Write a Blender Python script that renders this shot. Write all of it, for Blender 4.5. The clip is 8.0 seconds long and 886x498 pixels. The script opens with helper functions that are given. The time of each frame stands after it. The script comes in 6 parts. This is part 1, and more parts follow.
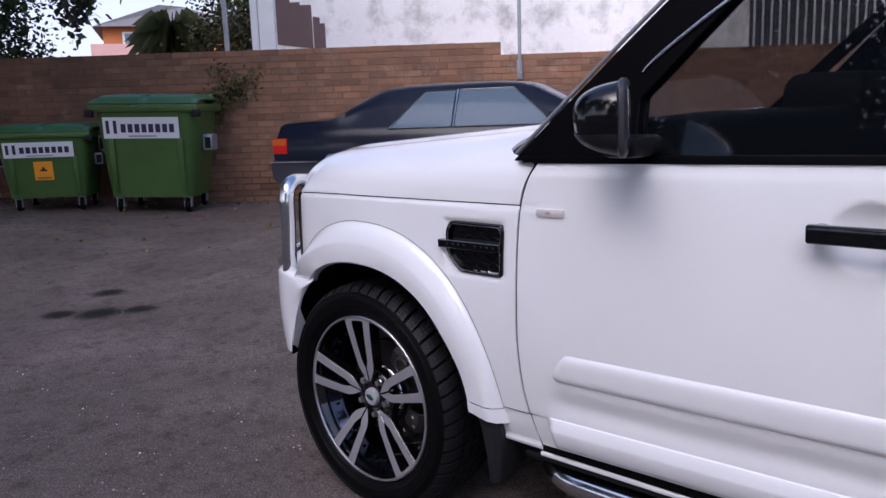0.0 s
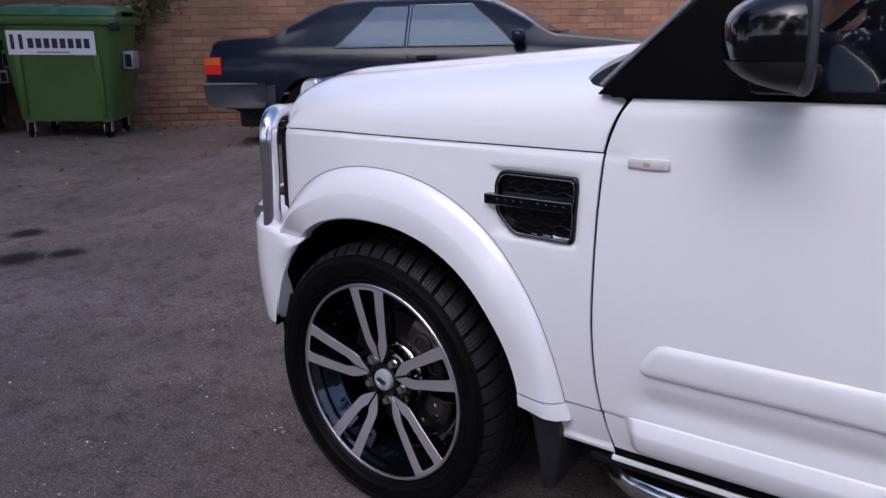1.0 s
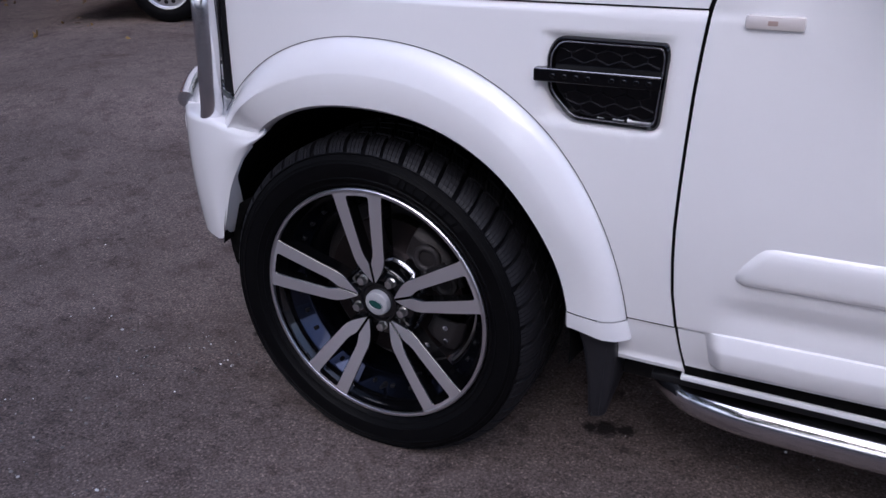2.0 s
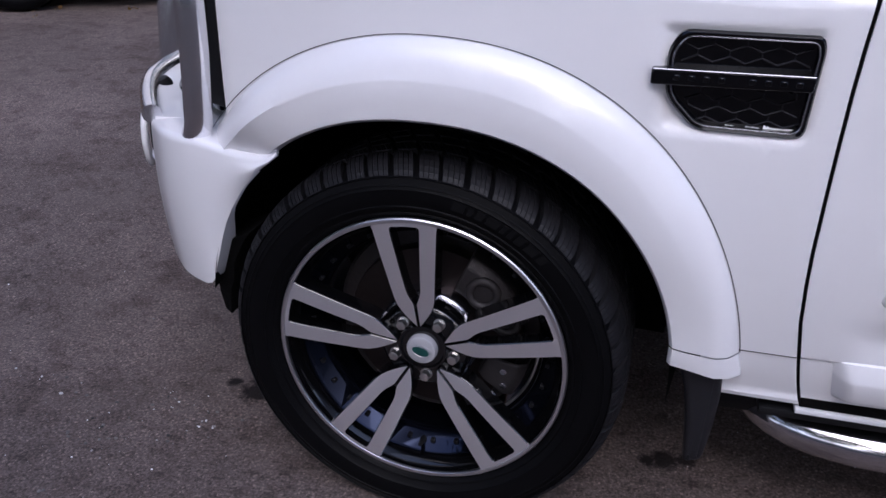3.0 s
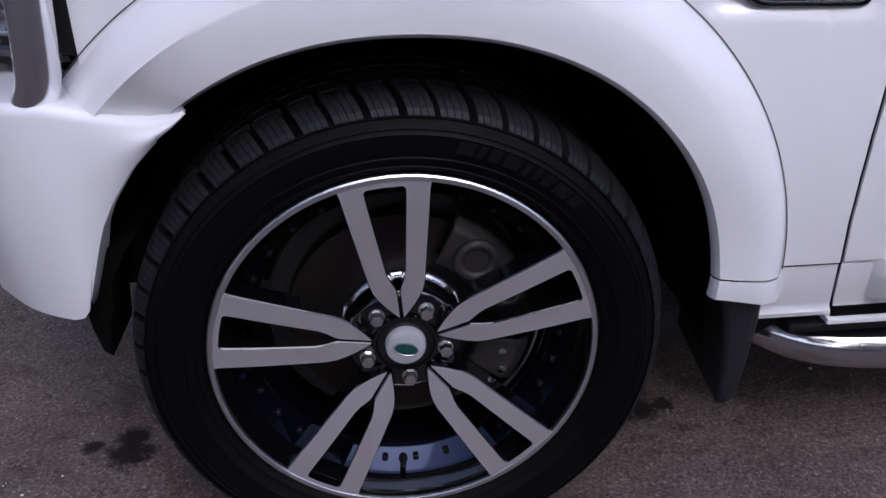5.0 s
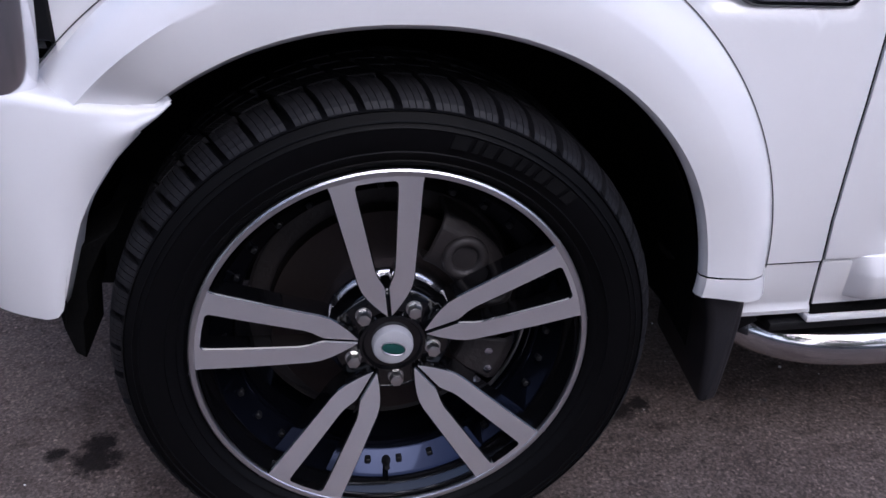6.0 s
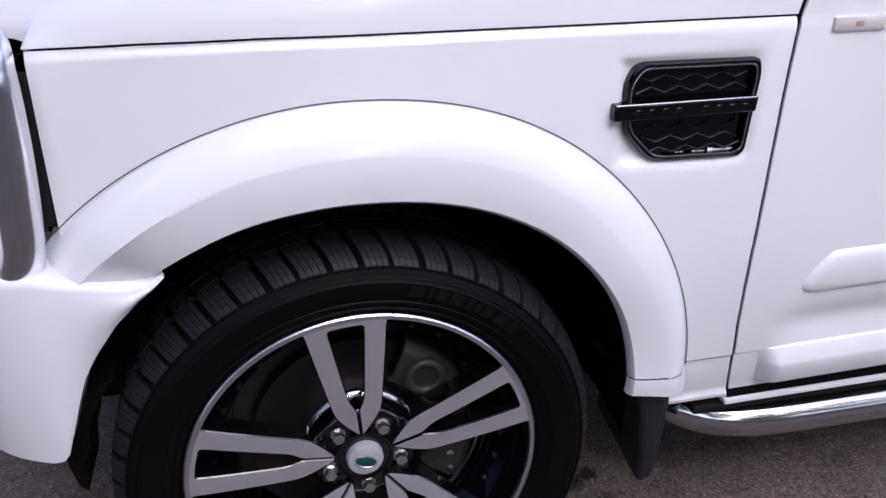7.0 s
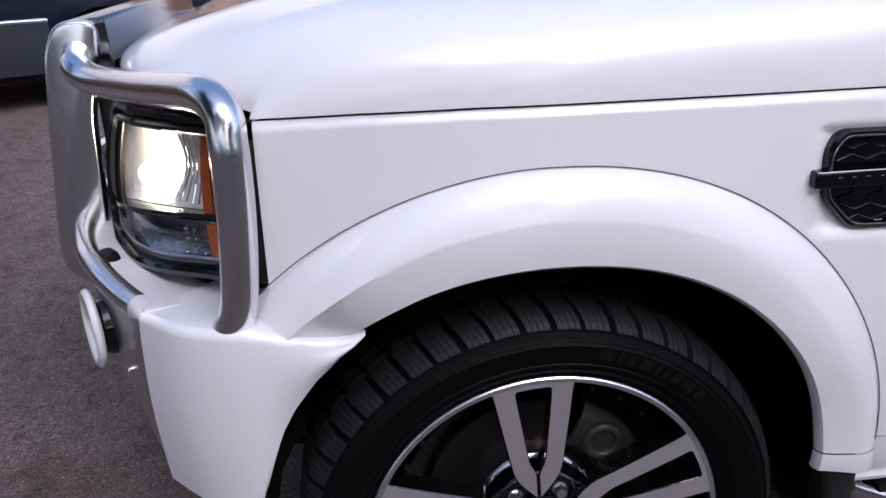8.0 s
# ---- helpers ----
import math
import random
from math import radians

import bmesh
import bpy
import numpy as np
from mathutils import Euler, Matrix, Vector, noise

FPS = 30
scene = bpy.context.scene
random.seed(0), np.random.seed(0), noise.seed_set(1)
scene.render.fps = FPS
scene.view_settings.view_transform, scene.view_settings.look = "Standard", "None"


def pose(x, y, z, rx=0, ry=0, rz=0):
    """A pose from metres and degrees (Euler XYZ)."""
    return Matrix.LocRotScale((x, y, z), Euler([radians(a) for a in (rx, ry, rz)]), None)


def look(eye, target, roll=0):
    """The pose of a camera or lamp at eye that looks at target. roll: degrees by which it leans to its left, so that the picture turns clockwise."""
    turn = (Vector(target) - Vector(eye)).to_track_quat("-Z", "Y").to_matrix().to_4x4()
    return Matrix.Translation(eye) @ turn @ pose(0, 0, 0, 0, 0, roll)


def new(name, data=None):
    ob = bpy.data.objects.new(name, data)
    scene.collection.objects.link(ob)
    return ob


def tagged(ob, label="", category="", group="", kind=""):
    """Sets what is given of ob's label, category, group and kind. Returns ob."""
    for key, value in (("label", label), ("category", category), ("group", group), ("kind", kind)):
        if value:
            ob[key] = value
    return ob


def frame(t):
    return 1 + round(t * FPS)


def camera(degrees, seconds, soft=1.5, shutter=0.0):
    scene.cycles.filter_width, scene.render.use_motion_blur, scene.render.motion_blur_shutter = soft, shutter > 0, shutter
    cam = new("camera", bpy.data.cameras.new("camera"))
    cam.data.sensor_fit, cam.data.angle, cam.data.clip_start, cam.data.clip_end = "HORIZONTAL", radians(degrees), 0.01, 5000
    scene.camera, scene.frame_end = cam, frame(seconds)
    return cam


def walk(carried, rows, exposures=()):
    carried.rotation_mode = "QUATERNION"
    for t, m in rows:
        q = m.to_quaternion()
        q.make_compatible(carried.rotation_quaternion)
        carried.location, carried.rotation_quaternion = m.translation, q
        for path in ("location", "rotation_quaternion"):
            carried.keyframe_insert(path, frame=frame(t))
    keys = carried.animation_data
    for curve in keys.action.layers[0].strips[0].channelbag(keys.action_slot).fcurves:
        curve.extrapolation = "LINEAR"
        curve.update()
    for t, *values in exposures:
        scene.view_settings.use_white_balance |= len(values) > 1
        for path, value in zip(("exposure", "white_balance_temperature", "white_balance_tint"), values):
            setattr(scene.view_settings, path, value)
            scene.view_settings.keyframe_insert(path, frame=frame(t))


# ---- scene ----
cam = camera(57.29, 8.0)
PATH = [
    (0, (1.9173, -1.6349, 1.2761), (0.8990, -0.5649, 1.0151), -2.41),
    (0.5, (1.6264, -1.5165, 1.2553), (0.6332, -0.4533, 0.8904), -2.65),
    (1, (1.3703, -1.4505, 1.2731), (0.4760, -0.3160, 0.8692), -1.47),
    (1.5, (1.0773, -1.4038, 1.2220), (0.3506, -0.1960, 0.7090), -1.58),
    (2, (0.8476, -1.3320, 1.1989), (0.2290, -0.1131, 0.5812), -0.71),
    (2.2, (0.7480, -1.2825, 1.1926), (0.1489, -0.0534, 0.5757), -0.58),
    (3.3, (0.2743, -1.1983, 1.1713), (0.0419, 0.1233, 0.5009), 0.63),
    (3.5, (0.2090, -1.1858, 1.1675), (0.0676, 0.1379, 0.4762), 0.93),
    (4, (0.1227, -1.1011, 1.0955), (0.0899, 0.2310, 0.4065), 0.26),
    (4.5, (0.0312, -1.0088, 1.0429), (0.0900, 0.3260, 0.3611), -0.32),
    (5.8, (-0.1014, -0.9266, 0.9911), (0.1183, 0.3788, 0.2857), 1.21),
    (6, (-0.1012, -0.9330, 0.9928), (0.1327, 0.3827, 0.3114), 1.7),
    (6.5, (-0.1023, -0.9620, 1.0730), (0.1856, 0.3446, 0.3948), 2.29),
    (7, (-0.1252, -1.0066, 1.1993), (0.1991, 0.3122, 0.5625), 0.11),
    (7.5, (-0.1843, -1.0393, 1.2266), (0.0970, 0.3236, 0.6666), -1.02),
    (8, (-0.2614, -0.9943, 1.2191), (-0.0995, 0.3947, 0.6764), -1.57),
]
EXPOSURE = [(0.0, 0.73, 5560, 19), (2.0, 0.65, 5400, 19), (3.5, 0.71, 5420, 19), (4.5, 0.72, 5420, 19), (5.8, 0.88, 5430, 18), (6.5, 1.06, 5520, 17.5), (7.5, 1.03, 5640, 17), (8.0, 0.84, 5680, 17)]
walk(cam, [(t, look(eye, target, roll)) for t, eye, target, roll in PATH], EXPOSURE)

# ---- light ----
world = bpy.data.worlds.new("evening_sky")
scene.world = world
world.use_nodes = True
wn = world.node_tree
sky = wn.nodes.new("ShaderNodeTexSky")
sky.sky_type = "NISHITA"
sky.sun_disc = False
sky.sun_elevation = radians(41)
sky.sun_rotation = radians(170)
sky.air_density, sky.dust_density, sky.ozone_density = 1.0, 5.0, 1.0
way = wn.nodes.new("ShaderNodeSeparateXYZ")
wn.links.new(wn.nodes.new("ShaderNodeTexCoord").outputs["Generated"], way.inputs[0])
low_sky = wn.nodes.new("ShaderNodeMapRange")
low_sky.interpolation_type = "SMOOTHSTEP"
for socket, value in (("From Min", 0.0), ("From Max", 0.45), ("To Min", 0.85), ("To Max", 0.0)):
    low_sky.inputs[socket].default_value = value
wn.links.new(way.outputs["Z"], low_sky.inputs["Value"])
haze = wn.nodes.new("ShaderNodeMix")
haze.data_type = "RGBA"
haze.inputs[7].default_value = (4.6, 4.6, 4.8, 1)
wn.links.new(low_sky.outputs["Result"], haze.inputs[0])
wn.links.new(sky.outputs[0], haze.inputs[6])
wn.links.new(haze.outputs[2], wn.nodes["Background"].inputs[0])
wn.nodes["Background"].inputs[1].default_value = 0.15
sun = new("sun", bpy.data.lights.new("sun", "SUN"))
sun.data.energy, sun.data.angle, sun.data.color = 0.80, radians(60), (1.0, 0.96, 0.92)
sun.matrix_world = look((1.7, -9.8, 8.6), (0, 0, 0))

# ---- materials ----
def shader(name, colour, rough=0.5, metal=0.0, coat=0.0, spec=0.5, vary=0.06, scale=4.0, fine=60.0, bump=0.0, bump_scale=200.0,
           rough_vary=0.0, coords="Object", per_piece=0.0):
    """A principled material with broad and fine variation of colour, gloss and relief."""
    m = bpy.data.materials.new(name)
    m.use_nodes = True
    t, b = m.node_tree, m.node_tree.nodes["Principled BSDF"]
    b.inputs["Roughness"].default_value, b.inputs["Metallic"].default_value = rough, metal
    b.inputs["Coat Weight"].default_value, b.inputs["Coat Roughness"].default_value = coat, 0.03
    b.inputs["Specular IOR Level"].default_value = spec
    at = t.nodes.new("ShaderNodeTexCoord").outputs[coords]

    def noisy(s, detail=5.0):
        n = t.nodes.new("ShaderNodeTexNoise")
        n.inputs["Scale"].default_value, n.inputs["Detail"].default_value = s, detail
        t.links.new(at, n.inputs["Vector"])
        return n.outputs["Fac"]

    def maths(op, a, c):
        n = t.nodes.new("ShaderNodeMath")
        n.operation = op
        for i, v in enumerate((a, c)):
            if isinstance(v, (int, float)):
                n.inputs[i].default_value = v
            else:
                t.links.new(v, n.inputs[i])
        return n.outputs[0]

    blend = maths("ADD", maths("MULTIPLY", noisy(scale), 0.65), maths("MULTIPLY", noisy(fine), 0.35))
    gain = maths("ADD", maths("MULTIPLY", maths("SUBTRACT", blend, 0.5), 4.0 * vary), 1.0)
    if per_piece:
        info = t.nodes.new("ShaderNodeObjectInfo").outputs["Random"]
        gain = maths("MULTIPLY", gain, maths("ADD", maths("MULTIPLY", info, 2 * per_piece), 1.0 - per_piece))
    mix = t.nodes.new("ShaderNodeVectorMath")
    mix.operation = "SCALE"
    mix.inputs[0].default_value = colour[:3]
    t.links.new(gain, mix.inputs["Scale"])
    t.links.new(mix.outputs[0], b.inputs["Base Color"])
    if rough_vary:
        t.links.new(maths("ADD", maths("MULTIPLY", maths("SUBTRACT", noisy(scale * 3), 0.5), rough_vary), rough), b.inputs["Roughness"])
    if bump:
        n = t.nodes.new("ShaderNodeBump")
        n.inputs["Strength"].default_value, n.inputs["Distance"].default_value = 1.0, bump
        t.links.new(noisy(bump_scale), n.inputs["Height"])
        t.links.new(n.outputs[0], b.inputs["Normal"])
    return m


def glass_like(name, tint, rough=0.02, clear=0.6):
    """A thin pane: partly clear, with real gloss."""
    m = bpy.data.materials.new(name)
    m.use_nodes = True
    t = m.node_tree
    b = t.nodes["Principled BSDF"]
    b.inputs["Base Color"].default_value = (*tint, 1)
    b.inputs["Roughness"].default_value = rough
    b.inputs["IOR"].default_value = 1.5
    b.inputs["Alpha"].default_value = 1 - clear
    return m


def glow(name, colour, strength):
    m = bpy.data.materials.new(name)
    m.use_nodes = True
    b = m.node_tree.nodes["Principled BSDF"]
    b.inputs["Emission Color"].default_value, b.inputs["Emission Strength"].default_value = (*colour, 1), strength
    return m


WHITE = shader("white_car_paint", (0.845, 0.845, 0.865), 0.35, coat=1.0, vary=0.012, scale=3, fine=40, rough_vary=0.05)
WHITE_TRIM = shader("white_plastic_trim", (0.835, 0.835, 0.855), 0.38, coat=1.0, vary=0.012)
for paint in (WHITE, WHITE_TRIM):
    paint.node_tree.nodes["Principled BSDF"].inputs["Coat IOR"].default_value = 1.5
BLACK_GLOSS = shader("black_gloss_plastic", (0.004, 0.004, 0.005), 0.10, spec=0.4, coat=0.15, vary=0.1)
VENT_BLACK = shader("gloss_black_vent_plastic", (0.0015, 0.0015, 0.002), 0.10, spec=0.45, vary=0.1)
VENT_RIB = shader("glossy_vent_ribs", (0.042, 0.042, 0.048), 0.26, 0.8, vary=0.2, fine=200)
# pale metal that stands in for sky highlights on the gloss black vent edges
VENT_HIGHLIGHT = shader("shiny_vent_edges", (0.30, 0.30, 0.33), 0.20, 0.9, vary=0.15, fine=150)
BLACK = shader("black_matt_plastic", (0.009, 0.009, 0.010), 0.5, spec=0.22, vary=0.15, bump=0.0006, bump_scale=500)
PILLAR = shader("black_pillar_plastic", (0.0015, 0.0015, 0.002), 0.45, spec=0.05, vary=0.1)
FLAP_RUBBER = shader("grey_black_rubber", (0.014, 0.014, 0.017), 0.42, spec=0.4, vary=0.2, bump=0.0005, bump_scale=300)
SEAL_GREY = shader("grey_rubber_seal", (0.06, 0.06, 0.06), 0.6, vary=0.1)
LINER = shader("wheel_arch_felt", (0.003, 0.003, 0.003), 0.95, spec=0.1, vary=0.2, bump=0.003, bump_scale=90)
RUBBER = shader("tyre_rubber", (0.003, 0.003, 0.0035), 0.45, spec=0.08, vary=0.18, scale=9, fine=120, bump=0.0004, bump_scale=700, rough_vary=0.15)
SIDEWALL_MARK = shader("scuffed_raised_rubber", (0.0042, 0.0042, 0.0046), 0.5, spec=0.13, vary=0.3, scale=20, fine=200, bump=0.0004, bump_scale=600)
TREAD = shader("worn_tread_rubber", (0.0090, 0.0088, 0.0105), 0.55, spec=0.27, vary=0.2, scale=14, fine=160, bump=0.0004, bump_scale=500)
ALLOY = shader("machined_alloy", (0.88, 0.865, 0.90), 0.40, 0.92, vary=0.04, fine=300)
LIP = shader("polished_rim_lip", (0.74, 0.74, 0.77), 0.33, 1.0, vary=0.03)
RIM_BLACK = shader("gloss_black_wheel_paint", (0.0025, 0.0025, 0.003), 0.08, coat=0.6, vary=0.1)
HAT = shader("dull_steel_hub", (0.62, 0.62, 0.68), 0.24, 1.0, vary=0.15, fine=120)
BARREL = shader("dark_painted_barrel", (0.022, 0.026, 0.044), 0.06, 0.9, coat=0.08, vary=0.15)
NUT = shader("bright_wheel_nut", (0.72, 0.71, 0.70), 0.28, 1.0, vary=0.08)
CHROME = shader("chrome", (0.85, 0.85, 0.87), 0.05, 1.0, vary=0.02)
POLISHED = shader("polished_aluminium_bar", (0.76, 0.76, 0.78), 0.19, 1.0, vary=0.05, fine=180, bump=0.0002, bump_scale=90, rough_vary=0.08)
STEP = shader("polished_step_tube", (0.66, 0.66, 0.68), 0.13, 1.0, vary=0.06, fine=120, rough_vary=0.1)
MIRROR = shader("mirror_polished_aluminium", (0.17, 0.17, 0.20), 0.16, 1.0, vary=0.05, bump=0.0003, bump_scale=40)
SATIN = shader("satin_aluminium", (0.54, 0.53, 0.55), 0.32, 1.0, vary=0.06, fine=200, rough_vary=0.1)
DISC = shader("worn_brake_steel", (0.044, 0.036, 0.035), 0.48, 0.9, vary=0.2, fine=150)
CALIPER = shader("dusty_cast_iron", (0.034, 0.030, 0.031), 0.5, 0.3, vary=0.25, bump=0.001, bump_scale=150)
GLASS = glass_like("tinted_car_glass", (0.003, 0.004, 0.006), 0.01, 0.52)
CLEAR = glass_like("clear_lamp_lens", (0.1, 0.1, 0.1), 0.01, 0.93)
AMBER = shader("amber_reflector", (0.40, 0.080, 0.006), 0.25, coat=0.2, vary=0.1)
RED = shader("red_lamp_plastic", (0.45, 0.01, 0.008), 0.15, coat=1.0, vary=0.1)
BULB = glow("headlamp_bulb", (1.0, 0.84, 0.54), 0.0)
BULB.node_tree.nodes["Principled BSDF"].inputs["Base Color"].default_value = (0.03, 0.026, 0.02, 1)
bt = BULB.node_tree
fall = bt.nodes.new("ShaderNodeVectorMath")
fall.operation = "LENGTH"
bt.links.new(bt.nodes.new("ShaderNodeTexCoord").outputs["Object"], fall.inputs[0])
ramp_of = bt.nodes.new("ShaderNodeMapRange")
ramp_of.interpolation_type = "SMOOTHERSTEP"
for socket, value in (("From Min", 0.0), ("From Max", 0.024), ("To Min", 5.0), ("To Max", 3.0)):
    ramp_of.inputs[socket].default_value = value
bt.links.new(fall.outputs["Value"], ramp_of.inputs["Value"])
bt.links.new(ramp_of.outputs["Result"], bt.nodes["Principled BSDF"].inputs["Emission Strength"])
REFLECTOR = shader("lamp_reflector", (0.80, 0.78, 0.74), 0.45, 0.35, vary=0.05, bump=0.002, bump_scale=60)
INDICATOR = shader("grey_indicator_reflector", (0.30, 0.30, 0.31), 0.22, 1.0, vary=0.1, bump=0.002, bump_scale=60)
SEAT = shader("dark_leather", (0.007, 0.007, 0.008), 0.7, spec=0.15, vary=0.15, bump=0.0006, bump_scale=300)
ENAMEL = shader("green_enamel_badge", (0.012, 0.060, 0.052), 0.5, spec=0.2)
BADGE_GREY = shader("grey_cap_plastic", (0.40, 0.40, 0.42), 0.5, 0.1)


# ---- mesh helpers ----
def part(name, bm, material, parent, label="", smooth=True, place=None):
    """One mesh object under a thing, a part or nothing."""
    data = bpy.data.meshes.new(name)
    bm.normal_update()
    bm.to_mesh(data)
    bm.free()
    for m in material if isinstance(material, (list, tuple)) else [material]:
        data.materials.append(m)
    if smooth:
        data.polygons.foreach_set("use_smooth", [True] * len(data.polygons))
        data.set_sharp_from_angle(angle=radians(38))
    ob = new(name, data)
    ob.parent = parent
    if place is not None:
        ob.matrix_local = place
    if label:
        tagged(ob, label)
    return ob


def thing(name, label, category, place=None, group=""):
    ob = new(name)
    if place is not None:
        ob.matrix_world = place
    return tagged(ob, label, category, group)


def smoothstep(a, b, v):
    k = min(1.0, max(0.0, (v - a) / (b - a)))
    return k * k * (3 - 2 * k)


def lerp(a, b, k):
    return a + (b - a) * k


def spline(points, steps=8, closed=False):
    """A smooth line through a few points."""
    p = [Vector(q) for q in points]
    out, n = [], len(p)
    for i in range(n if closed else n - 1):
        a, b, c, d = (p[(i + k) % n] if closed else p[min(max(i + k, 0), n - 1)] for k in (-1, 0, 1, 2))
        for s in range(steps):
            u = s / steps
            out.append(0.5 * (2 * b + (c - a) * u + (2 * a - 5 * b + 4 * c - d) * u * u + (3 * b - a - 3 * c + d) * u ** 3))
    return out if closed else out + [p[-1]]


def sheet(fn, nu, nv, thick=0.0, us=None, vs=None):
    """A surface from fn(u, v), u and v from 0 to 1; thick: how deep its edges turn in, along minus the normal."""
    bm = bmesh.new()
    us = us or [i / nu for i in range(nu + 1)]
    vs = vs or [j / nv for j in range(nv + 1)]
    rows = [[bm.verts.new(fn(u, v)) for v in vs] for u in us]
    for i in range(len(us) - 1):
        for j in range(len(vs) - 1):
            bm.faces.new((rows[i][j], rows[i + 1][j], rows[i + 1][j + 1], rows[i][j + 1]))
    if thick:
        solid(bm, thick)
    return bm


def solid(bm, thick):
    bm.normal_update()
    old = list(bm.verts)
    inner = {v: bm.verts.new(v.co - v.normal * thick) for v in old}
    edges = [e for e in bm.edges if e.is_boundary]
    faces = list(bm.faces)
    for f in faces:
        bm.faces.new([inner[v] for v in reversed(f.verts)])
    for e in edges:
        a, b = e.verts
        f = e.link_faces[0]
        if [l.vert for l in f.loops].index(b) == ([l.vert for l in f.loops].index(a) + 1) % len(f.verts):
            a, b = b, a
        bm.faces.new((a, b, inner[b], inner[a]))
    return bm


def tube(points, radius, sides=14, steps=8, closed=False, flat=1.0, raw=False):
    """A round bar along a smooth line."""
    line = [Vector(q) for q in points] if raw else spline(points, steps, closed)
    bm = bmesh.new()
    rings, up = [], Vector((0.31, 0.2, 0.93))
    for i, p in enumerate(line):
        a, b = line[(i - 1) if i or closed else 0], line[(i + 1) % len(line) if closed or i < len(line) - 1 else i]
        way = (b - a).normalized()
        up = (up - way * up.dot(way)).normalized()
        side = way.cross(up)
        r = radius(i / (len(line) - 1)) if callable(radius) else radius
        rings.append([bm.verts.new(p + r * (math.cos(k * math.tau / sides) * side + flat * math.sin(k * math.tau / sides) * up)) for k in range(sides)])
    for i in range(len(rings) - (0 if closed else 1)):
        a, b = rings[i], rings[(i + 1) % len(rings)]
        for k in range(sides):
            bm.faces.new((a[k], b[k], b[(k + 1) % sides], a[(k + 1) % sides]))
    if not closed:
        bm.faces.new(rings[0])
        bm.faces.new(list(reversed(rings[-1])))
    bmesh.ops.recalc_face_normals(bm, faces=bm.faces)
    return bm


def lathe(profile, sides=96, start=0.0, sweep=math.tau):
    """Turns a profile of (radius, y) about the y axis."""
    bm = bmesh.new()
    full = abs(sweep - math.tau) < 1e-6
    n = sides if full else sides + 1
    rings = []
    for i in range(n):
        a = start + sweep * i / sides
        rings.append([bm.verts.new((r * math.cos(a), y, r * math.sin(a))) for r, y in profile])
    for i in range(sides):
        a, b = rings[i], rings[(i + 1) % n]
        for k in range(len(profile) - 1):
            bm.faces.new((a[k], a[k + 1], b[k + 1], b[k]))
    bmesh.ops.remove_doubles(bm, verts=bm.verts, dist=1e-5)
    bmesh.ops.recalc_face_normals(bm, faces=bm.faces)
    return bm


def box(x0, x1, y0, y1, z0, z1, bevel=0.0, segments=2):
    bm = bmesh.new()
    bmesh.ops.create_cube(bm, size=1.0)
    for v in bm.verts:
        v.co = Vector((lerp(x0, x1, v.co.x + 0.5), lerp(y0, y1, v.co.y + 0.5), lerp(z0, z1, v.co.z + 0.5)))
    if bevel:
        bmesh.ops.bevel(bm, geom=bm.edges[:], offset=bevel, segments=segments, profile=0.5, affect="EDGES")
    return bm


def prism(outline, depth, axis="y", at=0.0, bevel=0.0, segments=2):
    """A flat outline of (a, b) drawn out along an axis from at to at + depth."""
    bm = bmesh.new()
    put = {"y": lambda a, b, d: (a, d, b), "x": lambda a, b, d: (d, a, b), "z": lambda a, b, d: (a, b, d)}[axis]
    low, high = [[bm.verts.new(put(a, b, d)) for a, b in outline] for d in (at, at + depth)]
    n = len(outline)
    bm.faces.new(low)
    bm.faces.new(list(reversed(high)))
    for i in range(n):
        bm.faces.new((low[i], high[i], high[(i + 1) % n], low[(i + 1) % n]))
    bmesh.ops.recalc_face_normals(bm, faces=bm.faces)
    if bevel:
        rim = [e for e in bm.edges if len(e.link_faces) == 2 and any(len(f.verts) == n for f in e.link_faces)]
        bmesh.ops.bevel(bm, geom=rim, offset=bevel, segments=segments, profile=0.5, affect="EDGES")
    return bm


def rounded(points, radius, steps=5):
    """An outline with its corners rounded."""
    out, n = [], len(points)
    for i in range(n):
        p, a, b = Vector(points[i]), Vector(points[i - 1]), Vector(points[(i + 1) % n])
        r = min(radius, (a - p).length * 0.45, (b - p).length * 0.45)
        s, e = p + (a - p).normalized() * r, p + (b - p).normalized() * r
        for k in range(steps + 1):
            u = k / steps
            out.append(tuple(s * (1 - u) ** 2 + 2 * p * u * (1 - u) + e * u * u))
    return out


def merge(*parts_of):
    """One bmesh from several."""
    data = bpy.data.meshes.new("merge")
    whole = bmesh.new()
    for bm in parts_of:
        bm.to_mesh(data)
        bm.free()
        whole.from_mesh(data)
    bpy.data.meshes.remove(data)
    return whole


def soften(ob, width=0.003, segments=2, angle=35):
    mod = ob.modifiers.new("soft_edges", "BEVEL")
    mod.width, mod.segments, mod.limit_method, mod.angle_limit = width, segments, "ANGLE", radians(angle)
    return ob

# ---- the white off-road car: front axle at x = 0, nose towards -x, near side at y = 0 ----
MID = 0.94
SINK = 0.012  # how far the tyres give under the weight
car = thing("off_road_car", "white off-road car with a polished bull bar and black trim", "car", pose(0, 0, -SINK))


def side(x, z):
    """How far in the body's side lies."""
    return -0.006 + (0.030 if z < 0.74 else 0.010) * ((z - 0.74) / 0.3) ** 2 + 0.074 * (max(0.0, 0.02 - x) / 0.405) ** 2


def rake(x):
    """The doors rise a little towards the back."""
    return 0.013 * max(0.0, x - 0.70)


